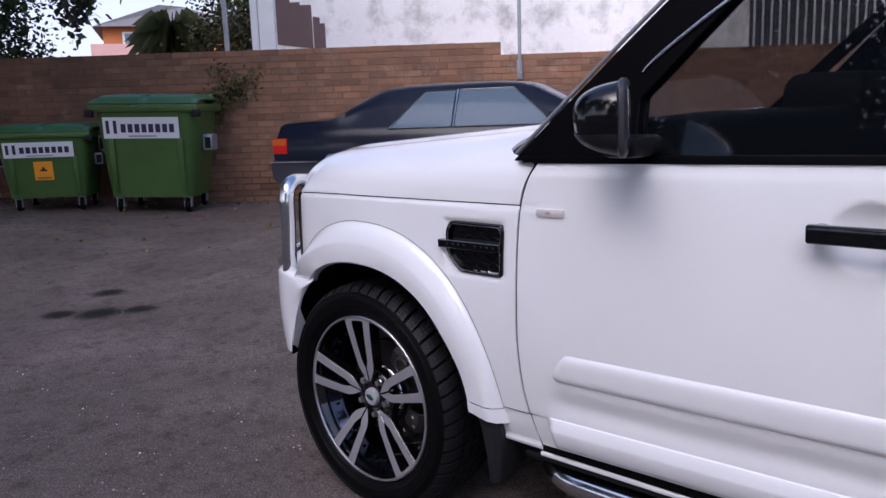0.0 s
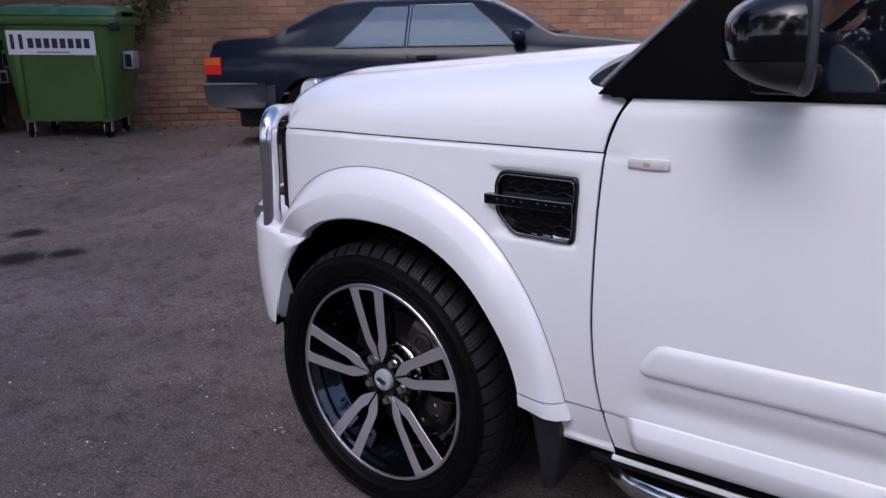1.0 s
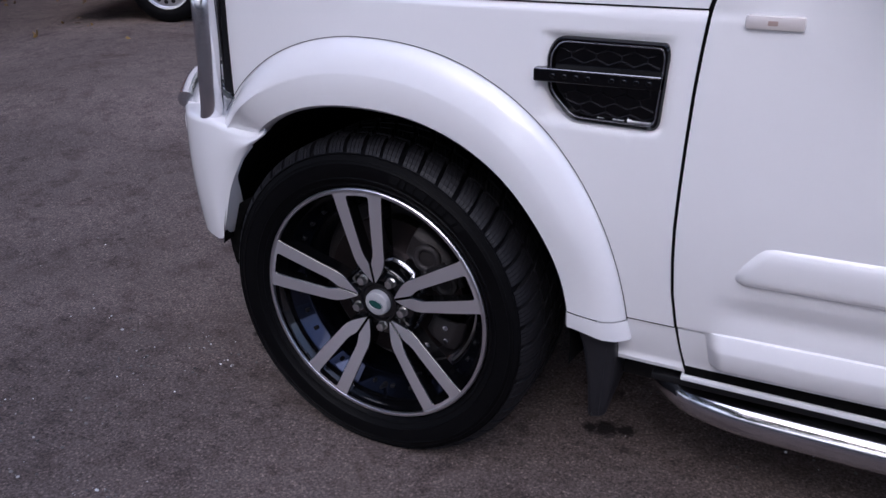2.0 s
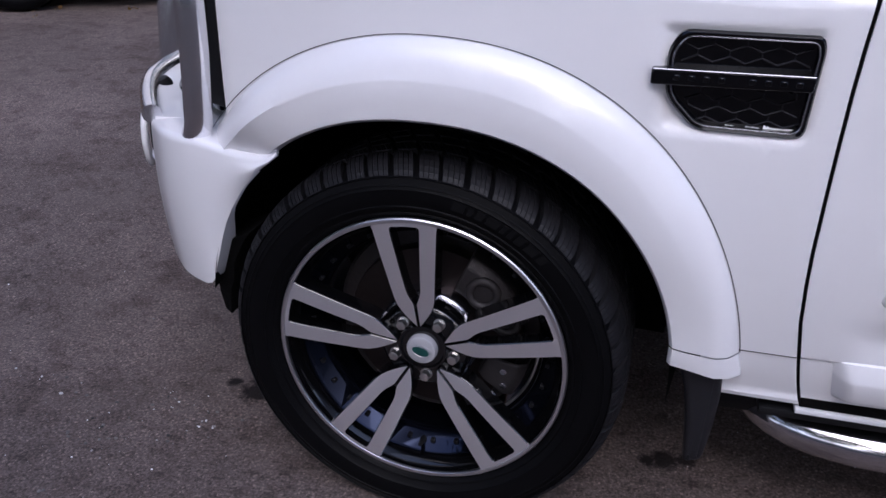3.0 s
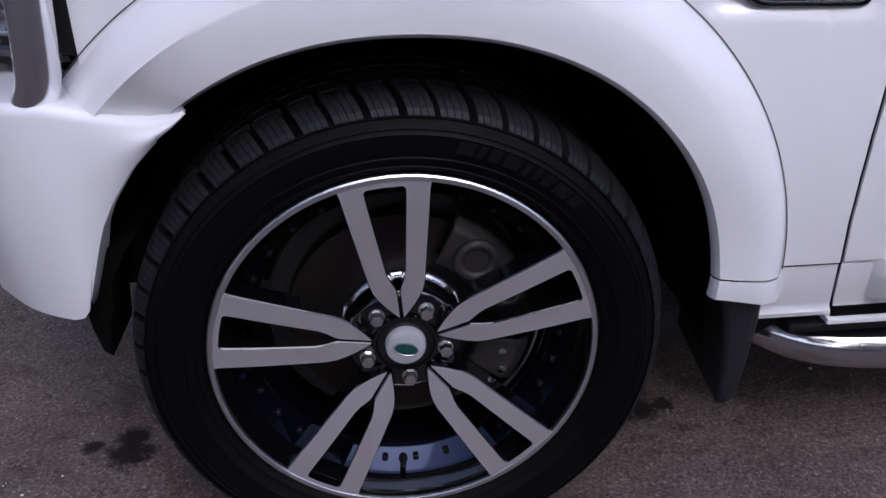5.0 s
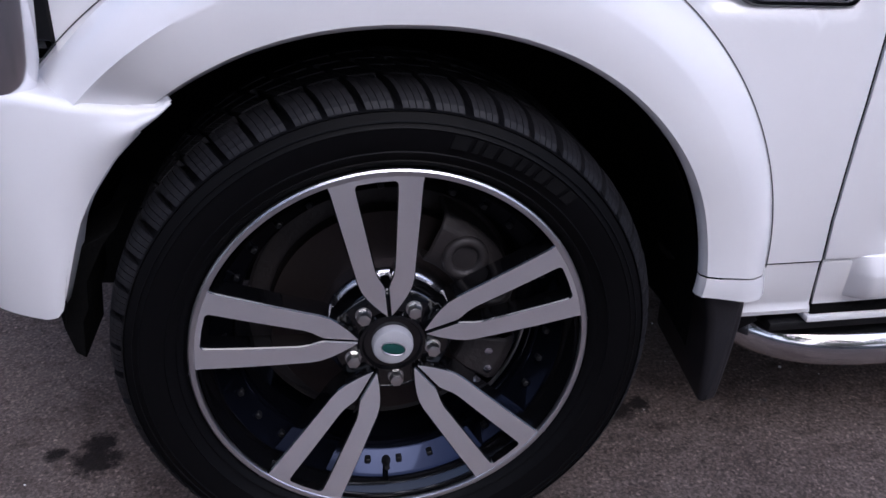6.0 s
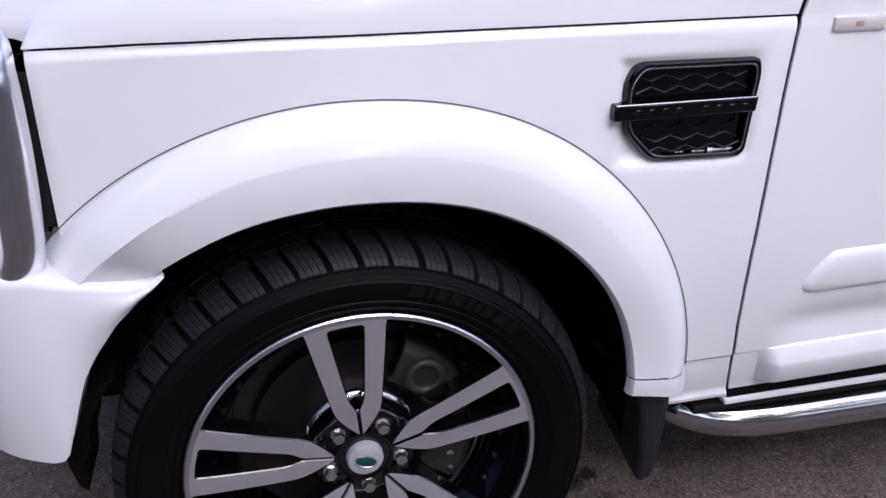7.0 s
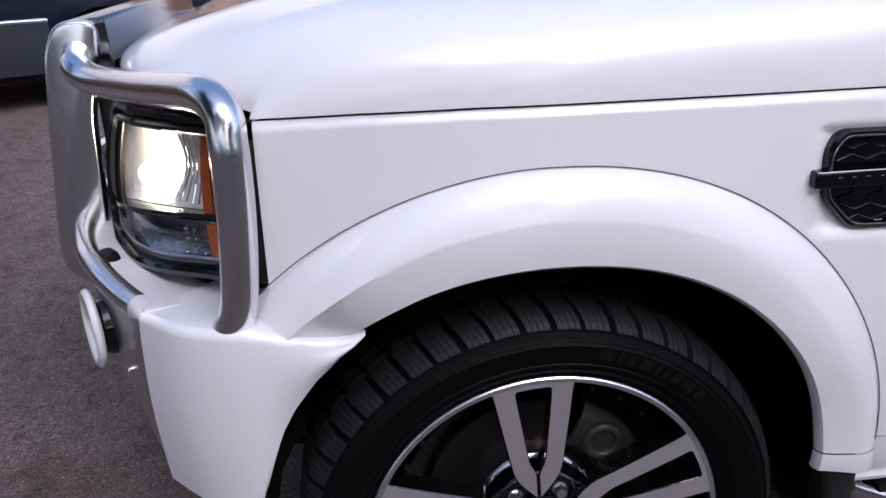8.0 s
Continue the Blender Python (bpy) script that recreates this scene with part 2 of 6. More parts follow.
def gap_x(z):
    """The front edge of the front door."""
    return float(np.interp(z, (0.34, 0.36, 0.40, 0.43, 0.459, 0.53, 0.60, 0.66, 0.74, 0.82, 0.90, 0.96, 1.027, 1.06, 1.09, 1.11, 1.14),
                           (0.669, 0.661, 0.651, 0.645, 0.640, 0.629, 0.624, 0.622, 0.623, 0.625, 0.628, 0.632, 0.638, 0.647, 0.658, 0.668, 0.690)))


def bow(angle, cx, cz, ar, al, b, er, el):
    """A point (x, z) of a wheel arch's curve, fuller than an ellipse at the back."""
    c, s = math.cos(angle), math.sin(angle)
    e = er if c > 0 else el
    return cx + math.copysign((ar if c > 0 else al) * abs(c) ** e, c), cz + math.copysign(b * abs(s) ** e, s)


def outer_bow(angle, more=0.0):
    return bow(angle, 0.0008, 0.3161, 0.5556 + more, 0.584 + more, 0.628 + more, 0.8921, 1.0365)


def inner_bow(angle, more=0.0):
    return bow(angle, 0.0, 0.3622, 0.4454 + more, 0.4281 + more, 0.4537 + more, 0.8887, 0.95)


def mirrored(ob):
    """The same part on the far side."""
    twin = new(ob.name, ob.data)
    twin.parent = ob.parent
    twin.matrix_local = Matrix.Translation((0, 2 * MID, 0)) @ Matrix.Diagonal((1, -1, 1, 1))
    for mod in ob.modifiers:
        soften(twin, mod.width, mod.segments)
    return twin


def line_rise(x):
    """How far the bonnet's gap lies above its mean height."""
    return float(np.interp(x, (-0.39, -0.25, -0.1, 0.2, 0.65), (-0.0100, -0.0010, 0.0042, 0.0052, 0.0072)))


# front wing
WING_ARCH = sorted((x, z - 0.035) for x, z in (outer_bow(radians(4 + 1.5 * k)) for k in range(100)))


def wing_low(x):
    return max(0.4595, float(np.interp(x, [p[0] for p in WING_ARCH], [p[1] for p in WING_ARCH]))) if x < 0.537 else 0.4595


def wing_at(u, v):
    xb = lerp(-0.384, 0.630, u)
    z = lerp(wing_low(xb), 1.0185 + line_rise(xb), v)
    x = -0.384 + (xb + 0.384) * (gap_x(z) - 0.0036 + 0.384) / 1.014
    d = max(abs(x - 0.477) - 0.105, abs(z - 0.902) - 0.075)
    return x, side(x, z) + 0.0105 * (1 - smoothstep(-0.014, 0.008, d)) + 0.006 * smoothstep(1.006, 1.0185, z - line_rise(xb)), z


front_wing = part("front_wing", sheet(wing_at, 110, 60, 0.012), WHITE, car)
mirrored(front_wing)


# lower piece between wheel arch and door
def foot(z):
    """The small tuck under the body's lower edge, with a lip."""
    return 0.004 + 0.006 * ((0.455 - z) / 0.10) ** 2 - 0.006 * (1 - smoothstep(0.362, 0.370, z)) if z < 0.455 else 0.0


def sill_at(u, v):
    z = lerp(0.352, 0.4545, v)
    x = lerp(0.49, gap_x(z) - 0.003, u)
    return x, side(x, z) + foot(z), z


mirrored(part("front_sill", sheet(sill_at, 10, 12, 0.012), WHITE, car))


# wheel arch flare
def flare_at(u, v):
    th = lerp(radians(10.5), radians(lerp(141, 132, smoothstep(0.1, 0.85, v))), u)
    s, l = outer_bow(th), inner_bow(th)
    c = tuple(lerp(a, b, 0.47) for a, b in zip(s, l))
    r = inner_bow(th, -0.0035)
    ys, yc = side(*s), -0.036
    line = [(s, ys + 0.012), (s, ys + 0.001), (tuple(lerp(a, b, 0.04) for a, b in zip(s, c)), ys - 0.004),
            (tuple(lerp(a, b, 0.35) for a, b in zip(s, c)), lerp(ys, yc, 0.46) - 0.002),
            (tuple(lerp(a, b, 0.72) for a, b in zip(s, c)), lerp(ys, yc, 0.82) - 0.002),
            (c, yc - 0.0010), (tuple(lerp(a, b, 0.07) for a, b in zip(c, l)), yc - 0.0022), (tuple(lerp(a, b, 0.6) for a, b in zip(c, l)), yc - 0.0015),
            (tuple(lerp(a, b, 0.96) for a, b in zip(c, l)), yc + 0.0015), (l, yc + 0.005), (r, yc + 0.011), (r, yc + 0.020)]
    (x, z), y = line[round(v * (len(line) - 1))]
    z = max(z, 0.716) if th > 2.0 else z
    foot_in = 0.024 * (1 - smoothstep(radians(8), radians(40), th))
    return x, y + (0.030 * smoothstep(radians(95), radians(132), th) + 0.035 * smoothstep(radians(116), radians(138), th)) * v ** 1.15 + 0.017 * smoothstep(radians(124), radians(136), th) * smoothstep(0.05, 0.45, v) * (1 - 0.6 * smoothstep(0.6, 1.0, v)) + foot_in * smoothstep(0.2, 0.5, v), z


flare = part("wheel_arch_flare", sheet(flare_at, 96, 11), WHITE_TRIM, car, "white flared wheel arch moulding")
mirrored(flare)
seal = []
for i in range(97):
    th = lerp(radians(10.5), radians(139), i / 96)
    x, z = outer_bow(th, 0.0015)
    seal.append((x, side(x, z) - 0.0006, z))
mirrored(part("flare_seal", tube(seal, 0.0008, 6, raw=True), SEAL_GREY, car, "thin dark seal round the wheel arch moulding"))
def end_cap(u, v):
    x, y, z = flare_at(0.0, v)
    low = lerp(0.426, 0.410, smoothstep(0.44, 0.55, x))
    return x + 0.010 * u * smoothstep(0.5, 0.55, x), y + 0.004 * u * u, lerp(z - 0.0025, low, u)


flare_end = part("flare_end", sheet(lambda u, v: end_cap(1 - u, v), 4, 11), WHITE_TRIM, car, "short lower end of the wheel arch moulding")
mirrored(flare_end)

# dark liner of the wheel arch
def liner_at(u, v):
    th = lerp(radians(-3), radians(172), u)
    x, z = inner_bow(th, 0.016) if v > 0 else inner_bow(th, -0.0025)
    return x, lerp(0.03, 0.52, v) if v > 0 else 0.014, z


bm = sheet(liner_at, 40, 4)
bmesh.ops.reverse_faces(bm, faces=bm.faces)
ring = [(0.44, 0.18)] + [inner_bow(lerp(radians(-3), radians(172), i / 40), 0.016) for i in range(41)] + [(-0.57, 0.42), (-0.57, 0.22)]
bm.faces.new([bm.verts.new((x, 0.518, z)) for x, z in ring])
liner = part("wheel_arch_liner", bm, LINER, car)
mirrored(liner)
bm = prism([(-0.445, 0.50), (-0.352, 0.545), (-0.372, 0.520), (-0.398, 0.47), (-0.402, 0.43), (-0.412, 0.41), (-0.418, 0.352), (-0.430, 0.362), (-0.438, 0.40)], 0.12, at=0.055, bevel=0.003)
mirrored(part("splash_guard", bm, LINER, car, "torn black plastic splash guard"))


# bonnet
def nose_x(y):
    """The car's rounded front, seen from above."""
    d = min(y, 2 * MID - y)
    return float(np.interp(d, (0.03, 0.07, 0.097, 0.122, 0.157, 0.22, 0.30, 0.38, 0.475, 0.66, 0.94),
                           (-0.386, -0.390, -0.408, -0.437, -0.468, -0.528, -0.585, -0.625, -0.652, -0.672, -0.682)))


def dome(d, r, p=2.3):
    k = min(1.0, max(0.0, d / r))
    return (1 - (1 - k) ** p) ** (1 / p)


def bonnet_at(u, v):
    y = lerp(0.030, 2 * MID - 0.030, u)
    d = min(y, 2 * MID - y)
    edge = d - 0.030
    x0 = nose_x(d) + 0.012 * smoothstep(0.03, 0.12, d)
    x1 = gap_x(1.0220 + 0.20 * dome(edge, 0.20)) - 0.0045
    x1 = lerp(min(x1, 0.680), 0.562 + 0.040 * smoothstep(0.04, 0.16, edge) + 0.096 * smoothstep(0.16, 0.5, edge), smoothstep(0.018, 0.046, edge))
    x = lerp(x0, x1, v)
    y_in = side(x, 1.02) + 0.002 - 0.030
    top = 0.150 + 0.075 * x - 0.01 * smoothstep(0.3, 0.94, d) + 0.016 * smoothstep(0.22, 0.30, d) * (1 - smoothstep(0.30, 0.5, d))
    z = 1.0220 + top * dome(edge, 0.20) * (0.03 + 0.16 * smoothstep(0.1, 0.35, d) + (0.97 - 0.16 * smoothstep(0.1, 0.35, d)) * dome(x - x0, 0.22 + 0.16 * smoothstep(0.1, 0.4, d), 1.9))
    return x, y + math.copysign(1.0, MID - y) * y_in * (1 - smoothstep(0, 0.1, edge)), z + line_rise(x) * (1 - smoothstep(0.0, 0.14, edge))


EDGE = [0, 0.001, 0.003, 0.006, 0.010, 0.015, 0.021, 0.028, 0.036, 0.045, 0.055, 0.066, 0.08, 0.095, 0.11, 0.13, 0.16, 0.20, 0.25, 0.3, 0.36, 0.43]
FRONT = [0, 0.004, 0.01, 0.018, 0.028, 0.04, 0.055, 0.07, 0.09, 0.11, 0.14, 0.17, 0.2, 0.24, 0.28] + [0.34 + 0.06 * i for i in range(12)]
bm = sheet(lambda u, v: bonnet_at(v, u), 0, 0, 0.014, us=FRONT, vs=EDGE + [0.5] + [1 - e for e in reversed(EDGE)])
part("bonnet", bm, WHITE, car)

# front door with a dished handle recess, a groove near its foot and mouldings
def door_at(u, v):
    z = lerp(0.367, 1.135, v)
    x = lerp(gap_x(z) + 0.0026, 1.72, u)
    y = side(x, z) + 0.012 * math.exp(-((z - 0.4575) / 0.0018) ** 2)
    y += 0.010 * math.exp(-((z - 0.510) / 0.032) ** 2) * smoothstep(0.68, 0.77, x)
    if z < 0.455:
        y += foot(z)
    y += 0.003 * smoothstep(1.10, 1.135, z)
    r = math.hypot(x - 1.462, (z - 0.998) * 1.05) / 0.070
    if r < 1:
        y += 0.024 * (1 - r * r) ** 0.8
    y += 0.004 * math.exp(-((z - 1.027) / 0.004) ** 2) * (1 - smoothstep(0.67, 0.72, x))
    return x, y, z + rake(x)


heights = sorted({round(i / 90, 5) for i in range(91)} | {round((z - 0.367) / 0.768, 5) for z in (0.4525, 0.4545, 0.4562, 0.4575, 0.4588, 0.4605, 0.4625)})
front_door = part("front_door", sheet(door_at, 0, 0, 0.012, us=[i / 120 for i in range(121)], vs=heights), WHITE, car)
far_door = mirrored(front_door)


# black strips behind the panel gaps, with the shade put into their colour
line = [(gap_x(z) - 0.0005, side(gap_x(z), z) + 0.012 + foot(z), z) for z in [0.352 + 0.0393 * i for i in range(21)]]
mirrored(part("door_seal", tube(line, 0.0085, 8, raw=True), LINER, car, "black strip that puts shade into the door gap"))
mirrored(part("sill_seal", tube([(0.495 + 0.142 * i / 8, side(0.6, 0.457) + 0.0085, 0.4570) for i in range(9)], 0.005, 6, raw=True), LINER, car, "black strip that puts shade into the gap above the sill"))
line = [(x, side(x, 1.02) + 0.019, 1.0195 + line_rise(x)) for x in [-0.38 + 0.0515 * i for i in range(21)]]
mirrored(part("bonnet_seal", tube(line, 0.010, 8, raw=True), LINER, car, "black strip that puts shade into the bonnet gap"))


UPPER = ((0.0, -0.004, 0.743), (0.03, 0.35, 0.7335), (0.08, 0.72, 0.7280), (0.16, 0.95, 0.7250), (0.30, 1.0, 0.7275), (0.48, 1.0, 0.7355), (0.66, 0.98, 0.7460), (0.80, 0.80, 0.7545), (0.91, 0.45, 0.7625), (1.0, -0.004, 0.771))
LOWER = ((0.0, -0.004, 0.704), (0.04, 0.55, 0.7015), (0.10, 0.92, 0.7000), (0.18, 1.0, 0.6985), (0.40, 1.0, 0.6955), (0.58, 1.0, 0.6930), (0.66, 0.93, 0.6915), (0.96, 0.14, 0.6880), (1.0, -0.004, 0.6875))


def strip_at(z0, z1, prof, out, ramp):
    """A door moulding between two heights, with a shaped front end."""
    def at(u, v):
        k, o, x0 = prof[round(v * (len(prof) - 1))]
        x = lerp(x0, 1.718, u ** 2)
        z = lerp(z0, z1, k)
        rise = smoothstep(0, 1, (x - x0) / ramp) ** 0.6
        base = door_at(0, (z - 0.367) / 0.768)[1]
        return x, base + 0.004 - (out * max(o, 0.0) + 0.004) * rise if o > 0 else base + 0.004, z + rake(x)
    return at


part("upper_moulding", sheet(strip_at(0.574, 0.656, UPPER, 0.0095, 0.024), 60, 9), WHITE_TRIM, front_door, "raised white door moulding")
part("lower_moulding", sheet(strip_at(0.378, 0.4660, LOWER, 0.024, 0.034), 60, 8), WHITE_TRIM, front_door, "raised white moulding along the door's foot")
part("rocker", box(0.656, 2.4, 0.042, 0.075, 0.336, 0.3475, 0.003), WHITE, car, "narrow white sill below the door")
# black strip that paints in the shade of the open gap
part("rocker_gap", box(0.662, 2.4, 0.047, 0.080, 0.3490, 0.372), LINER, car, "black strip that puts shade into the gap between the door and the sill")
part("rocker_underside", box(0.60, 2.4, 0.050, 0.130, 0.318, 0.3345, 0.004), BLACK, car, "black underside of the sill")
soften(part("door_handle", box(1.366, 1.59, -0.054, -0.034, 0.999, 1.036, 0.005), BLACK_GLOSS, front_door, "gloss black bar handle"), 0.002)
part("handle_foot", box(1.37, 1.39, -0.05, 0.01, 1.003, 1.032, 0.004), BLACK_GLOSS, front_door)
lens = part("side_repeater", box(0.690, 0.776, -0.0045, 0.010, 1.0025, 1.0245, 0.005), shader("clear_repeater_plastic", (0.66, 0.62, 0.61), 0.15, coat=1.0, vary=0.08), front_door, "small clear indicator lens")
part("repeater_bulb", box(0.722, 0.738, -0.0050, -0.001, 1.0090, 1.0180, 0.002), shader("faint_amber", (0.40, 0.30, 0.27), 0.3), front_door)

# vent in the front wing
VENT = rounded([(0.394, 0.974), (0.580, 0.973), (0.585, 0.955), (0.577, 0.828), (0.426, 0.831), (0.380, 0.879), (0.377, 0.945)], 0.018)
inner = [(0.482 + (x - 0.482) * 0.91, 0.903 + (z - 0.903) * 0.87) for x, z in VENT]
bm = bmesh.new()
loops = [[bm.verts.new((x, y, z)) for x, z in line] for line, y in ((VENT, 0.011), (VENT, -0.003), ([(lerp(a[0], b[0], 0.3), lerp(a[1], b[1], 0.3)) for a, b in zip(VENT, inner)], -0.007), (inner, -0.005), (inner, 0.012))]
for a, b in zip(loops, loops[1:]):
    for i in range(len(a)):
        j = (i + 1) % len(a)
        bm.faces.new((a[i], a[j], b[j], b[i]))
bm.faces.new([bm.verts.new((x, 0.0050, z)) for x, z in inner])
bmesh.ops.recalc_face_normals(bm, faces=bm.faces)
vent = part("side_vent", bm, VENT_BLACK, car, "gloss black louvred vent with a raised bar")
ribs = []
for low, rows_n in ((0.846, 3), (0.934, 2)):
    for row in range(rows_n + 1):
        z0 = low + 0.0165 * row
        x0 = 0.397 + (0.022 if low < 0.9 else 0.0) * (1 - row / 4)
        line = [(x, 0.0028, z0 + (0.0042 if (i + row) % 2 else -0.0042)) for i, x in enumerate([x0 + 0.0215 * k for k in range(int((0.570 - x0) / 0.0215) + 1)])]
        ribs.append(tube(line, 0.0014, 6, raw=True))
        if row < rows_n:
            for i, (x, y, z) in enumerate(line):
                if (i + row) % 2 and 0.405 < x < 0.565:
                    ribs.append(tube([(x, y, z), (x, y, z0 + 0.0165 - 0.0042)], 0.0012, 5, raw=True))
part("vent_mesh", merge(*ribs), VENT_RIB, vent, "raised honeycomb ribs")
part("vent_edge", tube([(x, -0.0052, z) for x, z in [(0.482 + (x - 0.482) * 0.925, 0.903 + (z - 0.903) * 0.89) for x, z in VENT]], 0.0017, 8, closed=True, raw=True), VENT_HIGHLIGHT, vent, "pale line for the highlight along the inner edge of the vent")
soften(part("vent_bar", prism([(0.358, 0.8975), (0.358, 0.9205), (0.578, 0.9215), (0.576, 0.899)], 0.028, at=-0.018), VENT_BLACK, vent), 0.003)
part("bar_edge", tube([(0.360, -0.0168, 0.9197), (0.46, -0.0168, 0.9201), (0.576, -0.0168, 0.9206)], 0.0014, 8, 6), VENT_HIGHLIGHT, vent, "pale line for the highlight along the upper edge of the bar")
first = part("letter_bar", box(-0.0050, 0.0050, -0.0196, -0.016, 0.9050, 0.9135, 0.0012, 1), VENT_BLACK, vent)
first.matrix_local = Matrix.Translation((0.393, 0, 0))
for i in (1, 2, 3, 5, 6, 7, 8):
    twin = new("letter_bar", first.data)
    twin.parent, twin.matrix_local = vent, Matrix.Translation((0.393 + 0.0205 * i, 0, 0))

# wheel
wheel_place = pose(0, 0, 0.366)
TURNED = 5.0


def wheel(parent, place, full=True):
    """An alloy wheel with five forked, machined spokes; the tyre is flattened a little where it stands."""
    floor = SINK - place.translation.z
    bm = lathe([(0.262, -0.008), (0.259, 0.004), (0.252, 0.012), (0.2495, 0.028)], 96)
    rim = part("wheel", bm, RIM_BLACK, parent, "black alloy wheel with machined spokes and a road tyre", place=place)
    part("barrel", lathe([(0.2495, 0.026), (0.247, 0.031), (0.224, 0.056), (0.219, 0.064), (0.217, 0.075), (0.217, 0.20), (0.262, 0.222), (0.268, 0.222)], 96), BARREL, rim, "dark inner barrel of the wheel")
    part("rim_lip", lathe([(0.2645, -0.004), (0.2650, -0.0105), (0.2658, -0.0120), (0.2680, -0.0126), (0.2720, -0.0126), (0.2742, -0.0108), (0.2748, -0.004), (0.270, 0.004)], 128), LIP, rim, "thin polished rim edge")
    half = [(0.268, 0.003), (0.2775, -0.006), (0.283, -0.0145), (0.287, -0.0165), (0.2885, -0.0155), (0.300, -0.0215), (0.3015, -0.0235), (0.303, -0.0222), (0.318, -0.0260),
            (0.333, -0.0262), (0.3345, -0.0275), (0.3362, -0.0262), (0.348, -0.0220), (0.3535, -0.0195), (0.355, -0.0215), (0.3575, -0.0175), (0.3605, -0.0085), (0.364, 0.004), (0.367, 0.018), (0.369, 0.05)]
    half = [(0.2765 + (r - 0.2765) * 0.955, y) for r, y in half]
    whole = half + [(0.365, 0.17)] + [(r, 0.222 - y) for r, y in reversed(half)]
    bm = lathe(whole, 144)
    for v in bm.verts:
        v.co.z = max(v.co.z, floor + 0.004)
    tyre = part("tyre", bm, RUBBER, rim, "black road tyre with a blocky tread")
    # tread blocks
    bm = bmesh.new()
    pitches = 52
    rows_of = [[(0.3575, -0.0185), (0.3650, -0.0120), (0.3722, -0.0015), (0.3780, 0.012), (0.3808, 0.028), (0.3815, 0.046)], [(0.3815, 0.054), (0.382, 0.088)], [(0.382, 0.096), (0.382, 0.126)],
               [(0.382, 0.134), (0.3815, 0.168)], [(0.3815, 0.176), (0.3805, 0.194), (0.3765, 0.212), (0.3695, 0.225), (0.362, 0.2345)]]
    rows_of = [[(0.2765 + (r - 0.2765) * 0.955, y) for r, y in line] for line in rows_of]
    for k in range(pitches):
        for n, line in enumerate(rows_of):
            shift = (0.0, 0.35, 0.7, 0.2, 0.5)[n]
            wide = (0.83 if n in (0, 4) else 0.82) + 0.05 * math.sin(k * 2.4)
            slices = 4 if n < 2 else 1
            for q in range(slices):
                cut = 0.05 if slices > 1 else 0.0
                a0 = (k + shift + wide * (q + cut * (q > 0)) / slices) * math.tau / pitches
                a1 = (k + shift + wide * (q + 1 - cut * (q < slices - 1)) / slices) * math.tau / pitches
                grid = []
                for r, y in line:
                    skew = (0.8 if n in (0, 4) else 1.4) * (y - line[0][1])
                    d0, d1 = (0.012 if q == 0 else 0.004), (0.012 if q == slices - 1 else 0.004)
                    grid.append([(bm.verts.new((rr * math.cos(a + skew), y, max(floor, rr * math.sin(a + skew)))))
                                 for a, rr in ((a0 + (0.002 if q == 0 else 0), r - d0), (a0 + (0.003 if q == 0 else 0), r), (a1 - (0.003 if q == slices - 1 else 0), r), (a1 - (0.002 if q == slices - 1 else 0), r - d1))])
                for p, w in zip(grid, grid[1:]):
                    for i in range(3):
                        bm.faces.new((p[i], p[i + 1], w[i + 1], w[i]))
                bm.faces.new(grid[0])
                bm.faces.new(list(reversed(grid[-1])))
    bmesh.ops.recalc_face_normals(bm, faces=bm.faces)
    tagged(part("tread", bm, TREAD, rim, "siped tread blocks", smooth=False), kind="stuff")
    # raised marks on the side wall
    def mark_at(wide):
        def at(u, v):
            a, r = radians(lerp(-wide, wide, u) - 0.5 * v), lerp(0.3120, 0.3290, v)
            return r * math.cos(a), -0.0278, r * math.sin(a)
        return at
    marks = [part("raised_mark", sheet(mark_at(wide), 3, 1, -0.004), SIDEWALL_MARK, rim, smooth=False) for wide in (1.9, 1.25, 0.75)]
    turn = 78.0
    for k, n in enumerate((0, 2, 1, 0, 2, 2, 1, 0, 1)):
        ob = marks[n] if k in (0, 1, 2) else new("raised_mark", marks[n].data)
        turn -= (1.9, 1.25, 0.75)[n]
        ob.parent, ob.matrix_local = rim, pose(0, 0, 0, 0, -turn, 0)
        turn -= (1.9, 1.25, 0.75)[n] + 1.1
    part("sidewall_rib", lathe([(0.3385, -0.0262), (0.3392, -0.0272), (0.3402, -0.0258)], 128), SIDEWALL_MARK, rim, "thin raised rib round the tyre wall")
    # forked spokes
    bm = bmesh.new()
    rs = [0.050 + 0.0025 * i for i in range(80)] + [0.2485 + 0.001 * i for i in range(19)]
    for sign in (1, -1):
        before = None
        for r in rs:
            wo = float(np.interp(r, (0.050, 0.058, 0.070, 0.083, 0.096, 0.110, 0.130, 0.20, 0.2500, 0.2585, 0.2635, 0.2670), (0.0045, 0.0115, 0.0205, 0.0290, 0.0355, 0.0392, 0.0420, 0.0523, 0.0594, 0.0618, 0.0655, 0.073)))
            wi = float(np.interp(r, (0.050, 0.098, 0.106, 0.116, 0.128, 0.2415, 0.2520, 0.2545, 0.2565, 0.2575, 0.2585), (0.0012, 0.0016, 0.0045, 0.0090, 0.0122, 0.0248, 0.0256, 0.0250, 0.0232, 0.0212, 0.0)))
            dy = -0.0108 + 0.023 * max(0.0, (0.262 - r) / 0.21) ** 1.3
            cr = 0.0016
            ci = cr if wi > 0.0002 else 0.0
            row = [bm.verts.new((sign * w, y, r)) for w, y in ((wi + 2 * ci, dy + 0.036), (wi, dy + ci), (wi + ci, dy), (wo - cr, dy), (wo, dy + cr), (wo + 0.001, dy + 0.036))]
